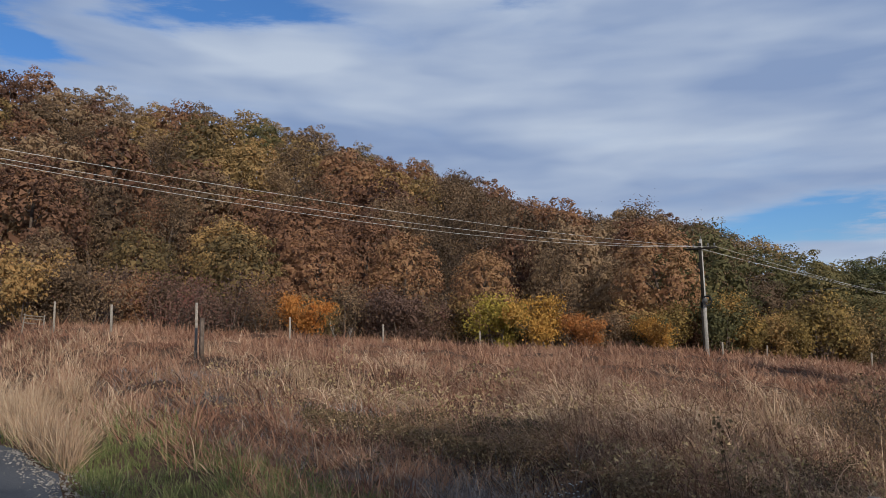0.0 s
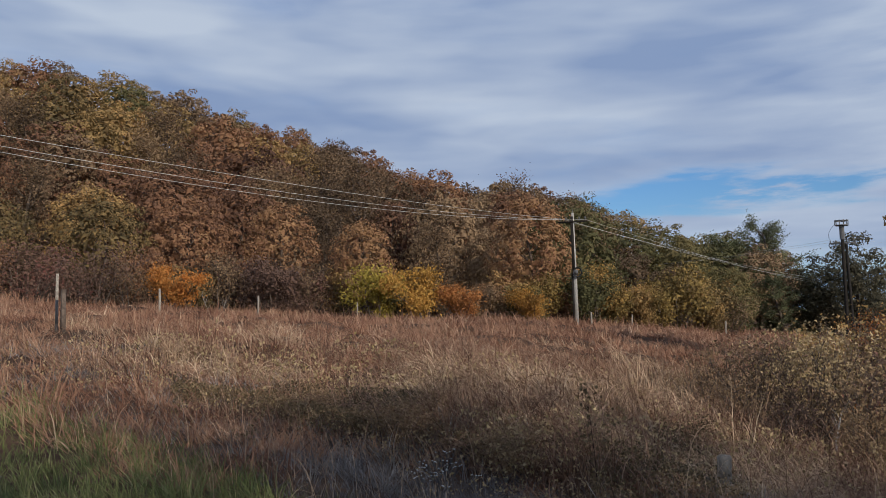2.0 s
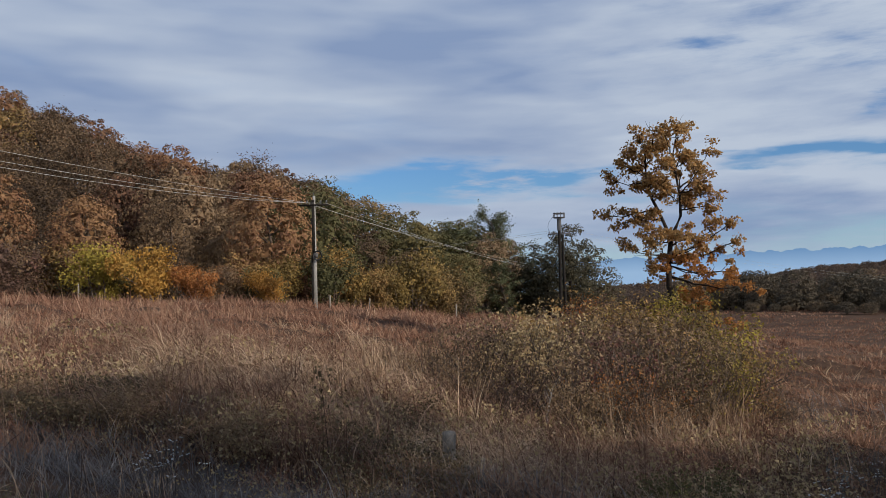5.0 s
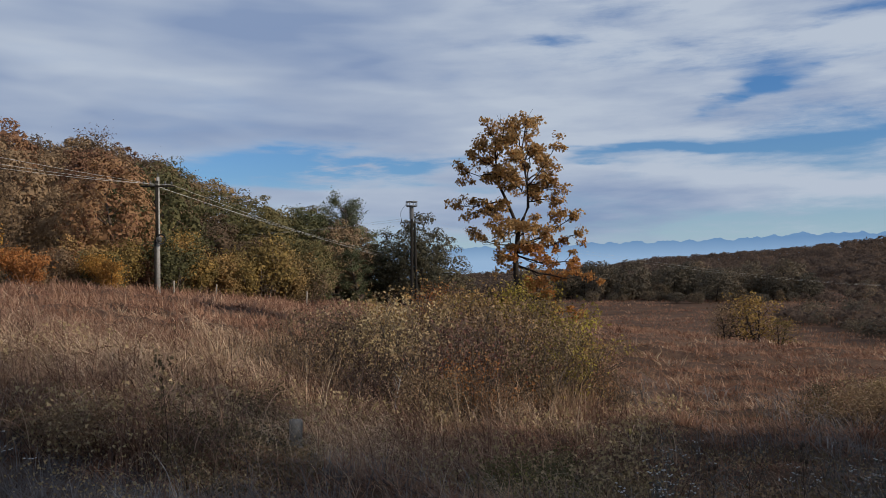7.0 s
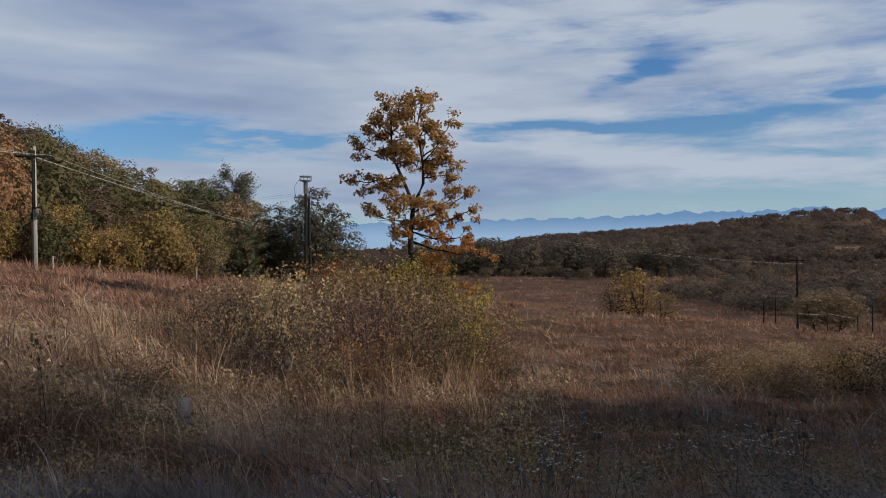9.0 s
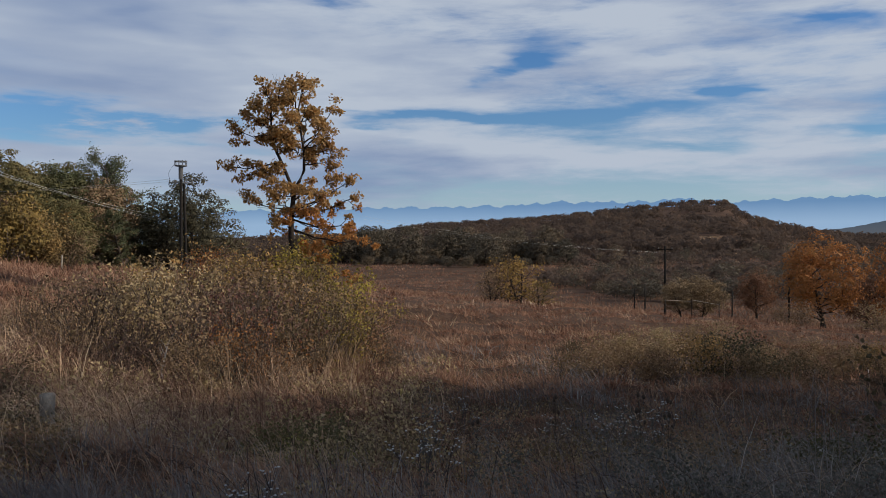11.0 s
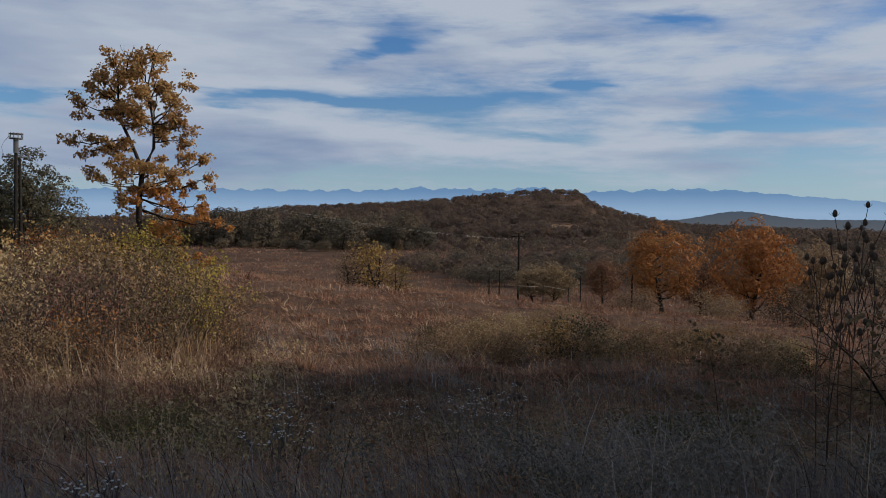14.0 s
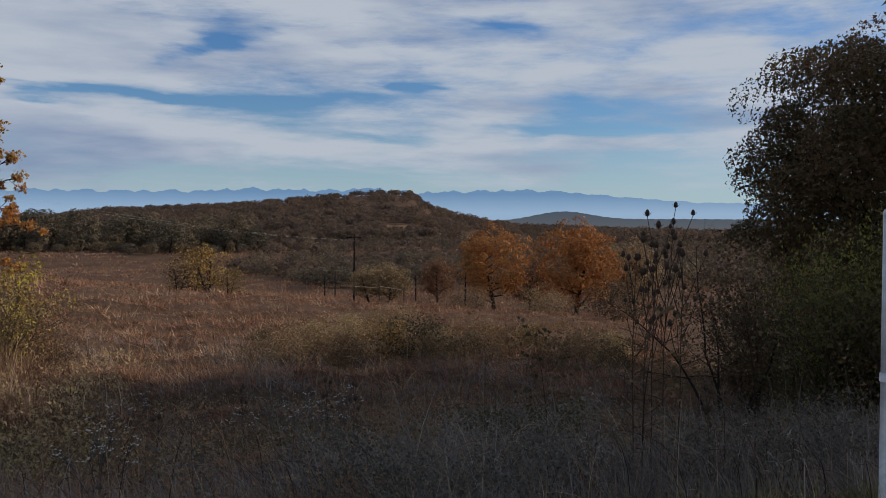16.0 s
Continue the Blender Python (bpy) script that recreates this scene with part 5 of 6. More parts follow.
def bush_bank():
    """The thicket in front of the oak."""
    global rng
    grp = "bushes of the thicket below the oak"
    a_ = shrub_proto("tangled twiggy shrub with small yellowing leaves", 2.2, 1.1, 3000, 0.062, M_BRAMBLE, 12, 0.13, nlimb=6, simple=True, subs=3, fine=1)
    b_ = shrub_proto("tangled reddish-brown shrub with few leaves", 2.0, 1.1, 1500, 0.06, M_BROWN, 15, 0.12, nlimb=6, simple=True, subs=3, fine=1)
    first = {}
    for proto, az, r, s, mat in ((b_, 31.5, 21, 1.15, M_PLUM), (b_, 28.0, 20, 1.05, M_STRAW_LEAF), (b_, 35.0, 22, 1.2, M_BRAMBLE), (b_, 33.5, 18.5, 1.0, M_PLUM), (a_, 38.6, 23.5, 1.15, M_OLIVE),
                                 (b_, 36.8, 20, 1.1, M_BROWN), (b_, 26.2, 21, 0.95, M_BRAMBLE), (b_, 24.5, 20, 0.85, M_BROWN), (b_, 30.2, 18, 0.95, M_BROWN), (a_, 40.6, 21.5, 0.85, M_BRAMBLE),
                                 (b_, 33.0, 24, 1.2, M_BROWN), (a_, 29.5, 24, 1.15, M_OLIVE), (b_, 41.4, 20.5, 0.65, M_RUST), (a_, 34.6, 36, 1.3, M_OLIVE), (b_, 33.0, 37, 1.3, M_BROWN), (a_, 38.0, 37, 1.0, M_YELLOW), (a_, 36.6, 36, 0.95, M_OLIVE), (b_, 35.4, 38, 1.35, M_BROWN), (b_, 32.4, 52, 1.4, M_PLUM), (b_, 32.5, 60, 1.2, M_RUST), (b_, 31.0, 66, 1.3, M_ORANGE),
                                 (b_, 34.5, 17, 0.6, M_BROWN), (b_, 26.5, 17.5, 0.65, M_PLUM), (a_, 38.5, 18.5, 0.7, M_BRAMBLE), (a_, 31.0, 16.3, 0.5, M_BRAMBLE), (b_, 36.0, 16.5, 0.5, M_RUST), (b_, 23.2, 18.5, 0.6, M_BROWN), (b_, 20.6, 19, 0.6, M_BROWN), (b_, 22.0, 21.5, 0.72, M_BRAMBLE), (b_, 18.0, 20.5, 0.5, M_BROWN), (b_, 43.2, 21, 0.5, M_BROWN), (b_, 42.2, 23, 0.62, M_RUST), (a_, 29.2, 22.5, 1.0, M_STRAW_LEAF), (b_, 36.0, 24.5, 1.3, M_BROWN), (a_, 39.6, 25, 1.1, M_YELLOW)):
        if proto not in first:
            first[proto] = 1
            t = stand(proto, spot(az, r), scale=s)
        else:
            t = again(proto, spot(az, r), scale=s)
        set_leaf(t, mat)
        tagged(t, group=grp)
    shared, rng = rng, np.random.default_rng(31)
    for proto, az, r, s, mat in ((a_, 36.2, 37, 1.4, M_YELLOW), (a_, 37.6, 35, 1.2, M_GOLD), (b_, 40.0, 19.5, 0.7, M_YELLOW), (b_, 34.2, 17.6, 0.7, M_OAK_FAR), (b_, 26.8, 19, 0.8, M_STRAW_LEAF)):
        t = again(proto, spot(az, r), scale=s)
        set_leaf(t, mat)
        tagged(t, group=grp)
    rng = shared


bush_bank()


def slope_bushes():
    grp = "low bushes on the slope"
    m = shrub_proto("low mounded bramble bush with yellow-green leaves", 1.1, 1.1, 2200, 0.06, M_OLIVE, 6, 0.16, nlimb=4, simple=True)
    stand(m, spot(64.5, 27), scale=1.05)
    tagged(m, group=grp)
    for az, r, s, mat in ((61.2, 26, 0.95, M_BRAMBLE), (66.4, 27, 1.05, M_SHADED_LEAF), (58.6, 25, 0.85, M_BROWN), (56.6, 24, 0.8, M_BRAMBLE), (69.0, 28, 0.9, M_BRAMBLE), (59.8, 29, 0.9, M_STRAW_LEAF), (68.0, 31, 0.95, M_TAN), (70.5, 30, 0.9, M_BROWN), (62.0, 32, 0.8, M_STRAW_LEAF), (72.6, 30, 0.9, M_BRAMBLE), (77.0, 32, 0.95, M_TAN), (75.0, 27, 0.85, M_BROWN), (79.4, 29, 0.9, M_SHADED_LEAF),
                          (64.8, 33, 1.0, M_TAN), (61.4, 25, 0.6, M_BROWN), (67.6, 26, 0.7, M_BRAMBLE), (70.8, 24, 0.6, M_BROWN), (56.0, 30, 0.55, M_BRAMBLE), (74.0, 34, 0.9, M_OLIVE), (78.0, 27, 0.8, M_BRAMBLE),
                          (80.0, 32, 0.9, M_STRAW_LEAF), (83.5, 22, 0.8, M_BROWN), (79.0, 60, 2.0, M_BROWN), (74.8, 85, 2.2, M_TAN), (70.0, 90, 2.0, M_BROWN)):
        set_leaf(again(m, spot(az, r), scale=s, wide=1.15), mat)
    n = shrub_proto("low leafy bush in the weeds by the road", 0.8, 0.7, 3600, 0.034, M_LEAFGREEN, 6, 0.12, nlimb=4)
    stand(n, spot(37.8, 9.8), scale=0.95)
    tagged(n, group="leafy bushes by the road")
    for az, r, s, mat in ((39.6, 10.3, 0.8, M_LEAFGREEN), (38.8, 9.5, 0.7, M_SUNNY_GREEN), (36.0, 9.6, 0.65, M_LEAFGREEN), (72.5, 8.2, 0.9, M_HERB), (74.5, 8.8, 1.0, M_LEAFGREEN), (67.0, 9.6, 0.9, M_BRAMBLE), (77.0, 10.5, 1.1, M_HERB), (64.5, 12.0, 1.0, M_BROWN),
                          (19.5, 13.0, 0.9, M_BRAMBLE), (9.0, 9.5, 0.7, M_BRAMBLE), (2.0, 10.5, 0.8, M_BROWN), (81.0, 9.5, 1.0, M_BROWN), (-5.0, 13.0, 0.8, M_BRAMBLE)):
        set_leaf(again(n, spot(az, r), scale=s, wide=1.2), mat)


slope_bushes()


def right_side_trees():
    o = tree("oak_tree", "broad oak in full orange-brown autumn leaf in the valley", "tree", M_OAK_FAR, M_BARK_DARK,
             dict(H=9.6, spread=4.4, clear=0.12, nlimb=20, nleaf=5000, leaf=0.21, shape="round", rise=0.3, clump=0.4, subs=5, lump=(4.2, 0.12, 80, 64, 0.8), core=120, stray=0.5, simple=True), group="orange oaks in the valley")
    stand(o, spot(77.0, 100), scale=1.2)
    again(o, spot(71.5, 104), scale=0.9, wide=1.05)
    t = again(o, spot(67.6, 125), scale=0.6)
    set_leaf(t, M_RUST)
    t = again(o, spot(80.6, 108), scale=0.85)
    set_leaf(t, M_BROWN)
    t = again(o, spot(73.9, 112), scale=0.62)
    set_leaf(t, M_RUST)
    s = tree("field_tree", "small leaning bushy tree with yellowing leaves in the field", "tree", M_GOLD, M_BARK_DARK,
             dict(H=3.4, spread=2.0, clear=0.12, nlimb=12, nleaf=1200, leaf=0.18, shape="round", rise=0.3, clump=0.3, subs=4, forks=2), group="small trees in the field")
    stand(s, spot(52.3, 70))
    set_leaf(again(s, spot(50.4, 72), scale=0.75), M_BRAMBLE)
    set_leaf(again(s, spot(51.3, 73), scale=1.0), M_BROWN)
    again(s, spot(53.6, 69), scale=0.6)
    for az, r, s_ in ((62.9, 96, 0.72), (64.3, 97, 0.85)):
        t = again(o, spot(az, r), scale=0.36 * s_ / 0.72, wide=1.3)
        set_leaf(t, M_TAN)
        tagged(t, "low rounded tan bush beside a rail fence", "shrub", group="tan bushes in the valley")
    # large dark tree by the road, with added trees behind the camera
    row = "row of roadside trees"
    b = tree("roadside_tree", "large dense tree by the road in shade, its leaf colour darkened for backlight", "tree", M_SHADED_LEAF, M_BARK_DARK,
             dict(H=8.0, spread=4.2, clear=0.12, nlimb=22, nleaf=46000, leaf=0.062, shape="round", rise=0.3, clump=0.26, subs=6, fine=2, stray=0.9, lump=(3.8, 0.24, 170, 560, 0.6), core=2600, simple=True), group=row)
    b.matrix_basis = Matrix.Translation(spot(99.4, 22)) @ pose(0, 0, 0, 0, 0, 40) @ Matrix.Diagonal((1.22, 1.22, 1.2, 1))
    h = tree("roadside_tree", "dense broad tree added by the road to cast shade", "tree", M_SHADED_LEAF, M_BARK_DARK,
             dict(H=8.0, spread=4.2, clear=0.12, nlimb=14, nleaf=900, leaf=0.17, shape="round", rise=0.3, clump=0.3, subs=3, lump=(4.2, 0.05, 80, 80, 0.85)), group=row)
    stand(h, spot(98.5, 31), scale=1.2)
    # unseen trees, placed and sized to throw shade over the verge
    for az, r, s_ in ((108, 27, 1.3), (121, 18.5, 1.3), (127.5, 15.0, 1.25), (118, 22.5, 1.3), (128, 14, 1.0), (133, 17, 0.95), (104, 34, 1.25)):
        again(h, spot(az, r), scale=s_)
    d = shrub_proto("dark tangled thorn bush by the road", 3.2, 1.9, 10000, 0.058, M_BROWN, 8, 0.3, simple=True)
    stand(d, spot(89.0, 19), scale=1.0)
    bare = tree("thorn_tree", "small bare twiggy tree beside a dark bush", "tree", M_BROWN, M_BARK_DARK,
                dict(H=4.4, spread=1.5, clear=0.35, nlimb=10, nleaf=90, leaf=0.05, shape="shrub", trunk=0.008, rise=0.5, clump=0.1, subs=6, fine=4, sides=4, forks=5))
    stand(bare, spot(87.2, 18.0), tilt=3)
    tagged(d, group="roadside bushes")
    for az, r, s_, m in ((91.5, 18, 1.0, M_SHADED_LEAF), (94.0, 15.5, 0.9, M_SHADED_LEAF), (97.6, 15.2, 1.05, M_LEAFGREEN), (99.0, 15, 1.0, M_BRAMBLE)):
        t = again(d, spot(az, r), scale=s_)
        set_leaf(t, m)
    t = again(d, spot(94.2, 15.8), scale=1.22, wide=0.55)
    set_leaf(t, M_SUNNY_GREEN)
    tagged(t, "upright yellow-green leafy bush among dark roadside growth")


right_side_trees()


# -- woods of the far ridge --
def far_woods():
    def crowns(x, y, r, size, per, leaf):
        n = len(x)
        foot = np.stack([x, y, ground(x, y)], -1)
        S = np.repeat(size, per)
        d = rng.normal(0, 1, (n * per, 3))
        d[:, 2] = np.abs(d[:, 2]) - 0.25
        d /= np.linalg.norm(d, axis=1)[:, None]
        off = d * rng.uniform(0.82, 1.04, (n * per, 1)) * (0.5, 0.5, 0.46) * S[:, None]
        off[:, 2] += S * 0.34
        v, t = leaves(np.repeat(foot, per, 0) + off, S * leaf, face=d, simple=True, stray=0.6)
        return v, t, np.repeat(np.clip(rng.beta(1.3, 1.5, n), 0, 1), per)

    inside = lambda x, y, az, r, p: (r > 372 + 12 * np.sin(az * 2.1) + 90 * sstep((az - 53) / 3)) & ((patchy(x, y, 60, 3) > -0.75 + 0.5 * sstep((az - 52) / 12)) | (r > 900)) & ~((az > 63.5) & (np.abs(r - 590 - 15 * np.sin(az)) < 42)) & ~((az > 66) & (np.abs(r - 470) < 26))
    x, y, r = scatter(2900, 30, 100, 360, 700, inside)
    a = crowns(x, y, r, rng.uniform(6, 11, len(x)), 130, 0.14)
    x, y, r = scatter(3700, 30, 100, 690, 1480, inside)
    b = crowns(x, y, r, rng.uniform(5, 11, len(x)), 70, 0.19)
    v, t = join(a[:2], b[:2])
    stuff("far_wood", v, t, M_FAR, "brown autumn wood covering the far ridge", "wood", np.concatenate([a[2], b[2]]))

    # scrub closing over the valley floor
    x, y, r = scatter(1900, 53.5, 97, 165, 500, lambda x, y, az, r, p: (az > 55.5 + 3 * np.sin(r * 0.05)) & (patchy(x, y, 26, 9) > -0.35))
    c = crowns(x, y, r, rng.uniform(1.8, 4.6, len(x)) * (0.7 + r / 600), 54, 0.2)
    stuff("valley_scrub", c[0], c[1], M_FAR, "brown and grey autumn scrub over the valley floor", "scrub", c[2])

    # the wood's near edge, tree by tree
    grp = "trees at the edge of the far wood"
    e = tree("wood_edge_tree", "muted brown tree at the edge of the far wood", "tree", M_FAR_LEAF, M_BARK_DARK,
             dict(H=11, spread=4.2, clear=0.15, nlimb=8, nleaf=100, leaf=0.5, shape="round", clump=0.5, subs=1, sides=4, stray=0.8, lump=(4.4, 0.02, 44, 44, 1.2), core=60, simple=True), group=grp)
    stand(e, spot(37.2, 352))
    for k in range(76):
        az = 37.6 + 0.24 * k + rng.uniform(-0.15, 0.15)
        again(e, spot(az, 358 + rng.uniform(-26, 16) + 12 * math.sin(az * 2.1)), scale=rng.choice([0.35, 0.6, 0.85, 1.1, 1.3]) * rng.uniform(0.85, 1.1), wide=rng.uniform(0.8, 1.35))
    for k in range(26):
        az = 40.5 + 0.5 * k + rng.uniform(-0.3, 0.3)
        again(e, spot(az, rng.uniform(300, 345)), scale=rng.uniform(0.18, 0.4), wide=rng.uniform(1.2, 1.9))
    # scrub over the valley floor
    s = tree("scrub_bush", "grey-brown scrub bush on the valley floor", "shrub", M_FAR_LEAF, M_BARK,
             dict(H=3.6, spread=1.8, clear=0.1, nlimb=3, nleaf=120, leaf=0.3, shape="round", clump=0.4, subs=0, sides=4, lump=(1.9, 0.0, 16, 16, 0.6), simple=True), group="scrub on the valley floor")
    stand(s, spot(56, 190))
    x, y, r = scatter(640, 53, 97, 150, 520, lambda x, y, az, r, p: (az > 55 + 3 * np.sin(r * 0.05)) & (patchy(x, y, 22, 9) > -0.25))
    for xx, yy, rr in zip(x[:300], y[:300], r[:300]):
        again(s, Vector((xx, yy, float(ground(xx, yy)))), scale=rng.uniform(0.5, 1.3) * (0.8 + rr / 600), wide=rng.uniform(0.9, 1.4))


far_woods()


# ---- poles, wires and posts ----
def concrete_pole():
    root = new("utility_pole")
    H = 7.9
    part("shaft", Build().box((0, 0, H / 2 - 0.2), (0.25, 0.22, H + 0.4), 0.2, 0.68).mesh("shaft", M_CONCRETE), root, "tapered grey concrete shaft")
    # dark blocks along the shaft's left, wider above
    part("channel", Build().box((-0.17, -0.06, 1.9), (0.13, 0.12, 3.8), 0.2).box((-0.06, -0.10, 5.7), (0.19, 0.08, 3.9), 0.2).mesh("channel", M_POLE), root, "dark strip along the left of the shaft")
    arm = part("crossarm", Build().box((0.0, -0.12, H - 0.62), (2.0, 0.10, 0.10), 0.0).mesh("crossarm", M_POLE), root)
    part("top_bracket", Build().tube([(0, 0, H - 0.1), (-0.2, 0, H - 0.5), (-0.24, 0, H - 0.7)], [0.025] * 3, 6).tube([(0, 0, H - 0.15), (0.0, 0, H + 0.25)], [0.03, 0.03], 6).mesh("top_bracket", M_STEEL), root)
    for x in (-0.85, -0.45, 0.45, 0.85):
        b = Build().tube([(x, -0.12, H - 0.58), (x, -0.12, H - 0.5), (x, -0.12, H - 0.46), (x, -0.12, H - 0.36), (x, -0.12, H - 0.3)], [0.025, 0.025, 0.07, 0.06, 0.03], 8)
        part("insulator", b.mesh("insulator", M_STEEL), arm)
    ring = Build()
    for k in range(4):
        a = np.linspace(0, 2 * np.pi, 17)
        ring.tube(np.stack([0.2 + (0.24 + 0.02 * k) * np.cos(a), np.full(17, -0.2 - 0.03 * k), 3.85 + (0.27 + 0.02 * k) * np.sin(a)], -1), np.full(17, 0.022), 5, cap=False)
    box = part("cable_box", Build().box((0.1, -0.2, 3.85), (0.24, 0.12, 0.34)).mesh("cable_box", M_STEEL), root)
    part("cable_coil", ring.mesh("cable_coil", M_RUBBER), box, "black coil of spare cable")
    tagged(root, "grey concrete utility pole with crossarm and cable coil", "utility pole")
    root.matrix_basis = Matrix.Translation(spot(13.0, 57, -0.28)) @ pose(0, 0, 0, 0, -0.5, -20)
    return root


def tall_pole():
    root = new("utility_pole")
    H = 9.6
    part("shaft", Build().tube([(0, 0, -0.5), (0, 0, 4), (0, 0, H)], [0.16, 0.14, 0.12], 10).mesh("shaft", M_POLE), root)
    part("strut", Build().tube([(0.42, -0.1, -0.5), (0.36, -0.05, 3), (0.27, 0, 8.0)], [0.14, 0.12, 0.10], 8).mesh("strut", M_POLE), root)
    arm = part("crossarm", Build().box((0, 0, H - 1.5), (2.0, 0.1, 0.1)).mesh("crossarm", M_STEEL), root)
    for x in (-0.9, -0.5, 0.5, 0.9):
        part("insulator", Build().tube([(x, 0, H - 1.45), (x, 0, H - 1.36), (x, 0, H - 1.3), (x, 0, H - 1.22)], [0.02, 0.055, 0.05, 0.02], 8).mesh("insulator", M_STEEL), arm)
    part("sleeve", Build().tube([(0, 0, H - 1.2), (0, 0, H - 0.1)], [0.2, 0.2], 10).mesh("sleeve", M_STEEL), root)
    cage = Build()
    for z in (H - 0.05, H + 0.32):
        a = np.linspace(0, 2 * np.pi, 15)
        cage.tube(np.stack([0.48 * np.cos(a), 0.48 * np.sin(a), np.full(15, z)], -1), np.full(15, 0.045), 5, cap=False)
    for k in range(10):
        a = k * 2 * np.pi / 10
        cage.tube([(0.48 * math.cos(a), 0.48 * math.sin(a), H - 0.08), (0.5 * math.cos(a), 0.5 * math.sin(a), H + 0.4)], [0.04, 0.03], 5)
        cage.tube([(0.12 * math.cos(a), 0.12 * math.sin(a), H - 0.05), (0.48 * math.cos(a), 0.48 * math.sin(a), H - 0.03)], [0.03, 0.03], 4)
    part("basket", cage.mesh("basket", M_STEEL), root, "open round metal basket platform")
    a = np.linspace(0, 1, 10)
    part("jumper_wire", Build().tube(np.stack([-0.5 - 0.5 * np.sin(a * 2.2), 0 * a, H + 0.1 - 1.3 * a], -1), np.full(10, 0.012), 4).mesh("jumper_wire", M_RUBBER), root)
    tagged(root, "dark timber pole with strut and basket on top", "utility pole")
    root.matrix_basis = Matrix.Translation(spot(29.65, 75)) @ pose(0, 0, 0, 0, 0, -30)
    return root


def plain_pole(az, r, H, rad, arm, label):
    root = new("utility_pole")
    part("shaft", Build().tube([(0, 0, -0.4), (0, 0, H / 2), (0, 0, H)], [rad, rad * 0.85, rad * 0.7], 8).mesh("shaft", M_POLE), root)
    if arm:
        beam = part("crossarm", Build().box((0, 0, H - 0.4), (arm, 0.1, 0.1)).mesh("crossarm", M_POLE), root)
        for x in (-arm * 0.45, arm * 0.45):
            part("insulator", Build().tube([(x, 0, H - 0.36), (x, 0, H - 0.3), (x, 0, H - 0.14)], [0.02, 0.06, 0.03], 6).mesh("insulator", M_STEEL), beam)
    root.matrix_basis = Matrix.Translation(spot(az, r)) @ pose(0, 0, 0, 0, 0, -70)
    return tagged(root, label, "utility pole")


def wire(a, b, sag, rad=0.010, label="thin bare overhead power wire"):
    a, b = np.array(a), np.array(b)
    u = np.linspace(0, 1, 28)[:, None]
    pts = a + (b - a) * u
    pts[:, 2] -= sag * 4 * u[:, 0] * (1 - u[:, 0])
    ob = new("power_wire", Build().tube(pts, np.full(28, rad), 5).mesh("power_wire", M_WIRE))
    tagged(ob, label, "wire", group="overhead wires")


def at(az, el, r):
    return Vector((r * math.sin(radians(az)), r * math.cos(radians(az)), EYE + r * math.tan(radians(el))))


p1 = concrete_pole()
p2 = tall_pole()
plain_pole(61.9, 100, 7.9, 0.15, 1.7, "dark timber pole with crossarm in the valley")
plain_pole(60.6, 130, 4.2, 0.12, 0, "short dark timber post in the valley")
plain_pole(59.9, 130, 3.4, 0.11, 0, "short dark timber post in the valley")
plain_pole(66.1, 112, 4.0, 0.1, 0, "slim timber post in the valley")
plain_pole(69.5, 105, 5.6, 0.12, 0, "slim timber post in the valley")
plain_pole(64.7, 140, 3.0, 0.1, 0, "slim timber post in the valley")
for x, z, start, sag, drop in ((-0.85, 7.54, 12.78, 0.35, 1.5), (-0.45, 7.45, 12.25, 0.6, 1.3), (0.85, 7.4, 12.0, 0.85, 1.1)):
    end = p1.matrix_basis @ Vector((x, 0, z))
    wire(at(-36.0, start, 26), end, sag, 0.009)
    wire(end, at(30.5, drop, 135), 0.7)
for x in (-0.9, 0.9):
    e2 = p2.matrix_basis @ Vector((x, 0, 8.4))
    wire(e2, at(61.9 + 0.4 * x, -0.62, 100), 1.2, 0.004)
    wire(at(10, 3.2, 150), e2, 1.0, 0.008)


def fence_post(az, r, h, size, tilt=0.0, mat=M_WOOD, label="weathered grey wooden fence post in tall grass"):
    b = Build().box((0, 0, h / 2 - 0.15), (size, size * 0.8, h + 0.3), rng.uniform(0, 1), 0.85)
    ob = new("fence_post", b.mesh("fence_post", mat))
    ob.matrix_basis = Matrix.Translation(spot(az, r)) @ pose(0, 0, 0, tilt, tilt * 0.6, 0)
    return tagged(ob, label, "fence post", group="fence posts across the field")


for az, r, h, s, t in ((-29.3, 45, 1.7, 0.10, 3), (-26.0, 45, 1.6, 0.12, 0), (-20.82, 27.2, 1.75, 0.09, 1), (-14.74, 50, 1.5, 0.13, -2), (-8.5, 55, 1.45, 0.12, 0), (-1.9, 58, 1.3, 0.1, 0), (2.4, 60, 1.25, 0.11, 1),
                       (13.95, 62, 1.05, 0.12, 0), (16.6, 64, 0.95, 0.1, 3), (22.5, 72, 1.2, 0.12, 2)):
    fence_post(az, r, h, s, t)
fence_post(-20.45, 26.5, 1.3, 0.13, 0.5, M_BARK, "thick weathered wooden corner post in tall grass")
stump = new("stump", Build().tube([(0, 0, -0.3), (0, 0, 0.1), (0.008, 0, 0.34), (0.012, 0, 0.52)], [0.098, 0.086, 0.08, 0.083], 11).mesh("stump", M_WOOD))
part("sawn_top", Build().tube([(0.012, 0, 0.515), (0.012, 0, 0.532)], [0.074, 0.071], 11).mesh("sawn_top", M_WOOD), stump, "pale weathered sawn face")
stump.matrix_basis = Matrix.Translation(spot(22.0, 10.2, 0.0))
tagged(stump, "short sawn grey-brown wooden post stump in weeds", "stump")


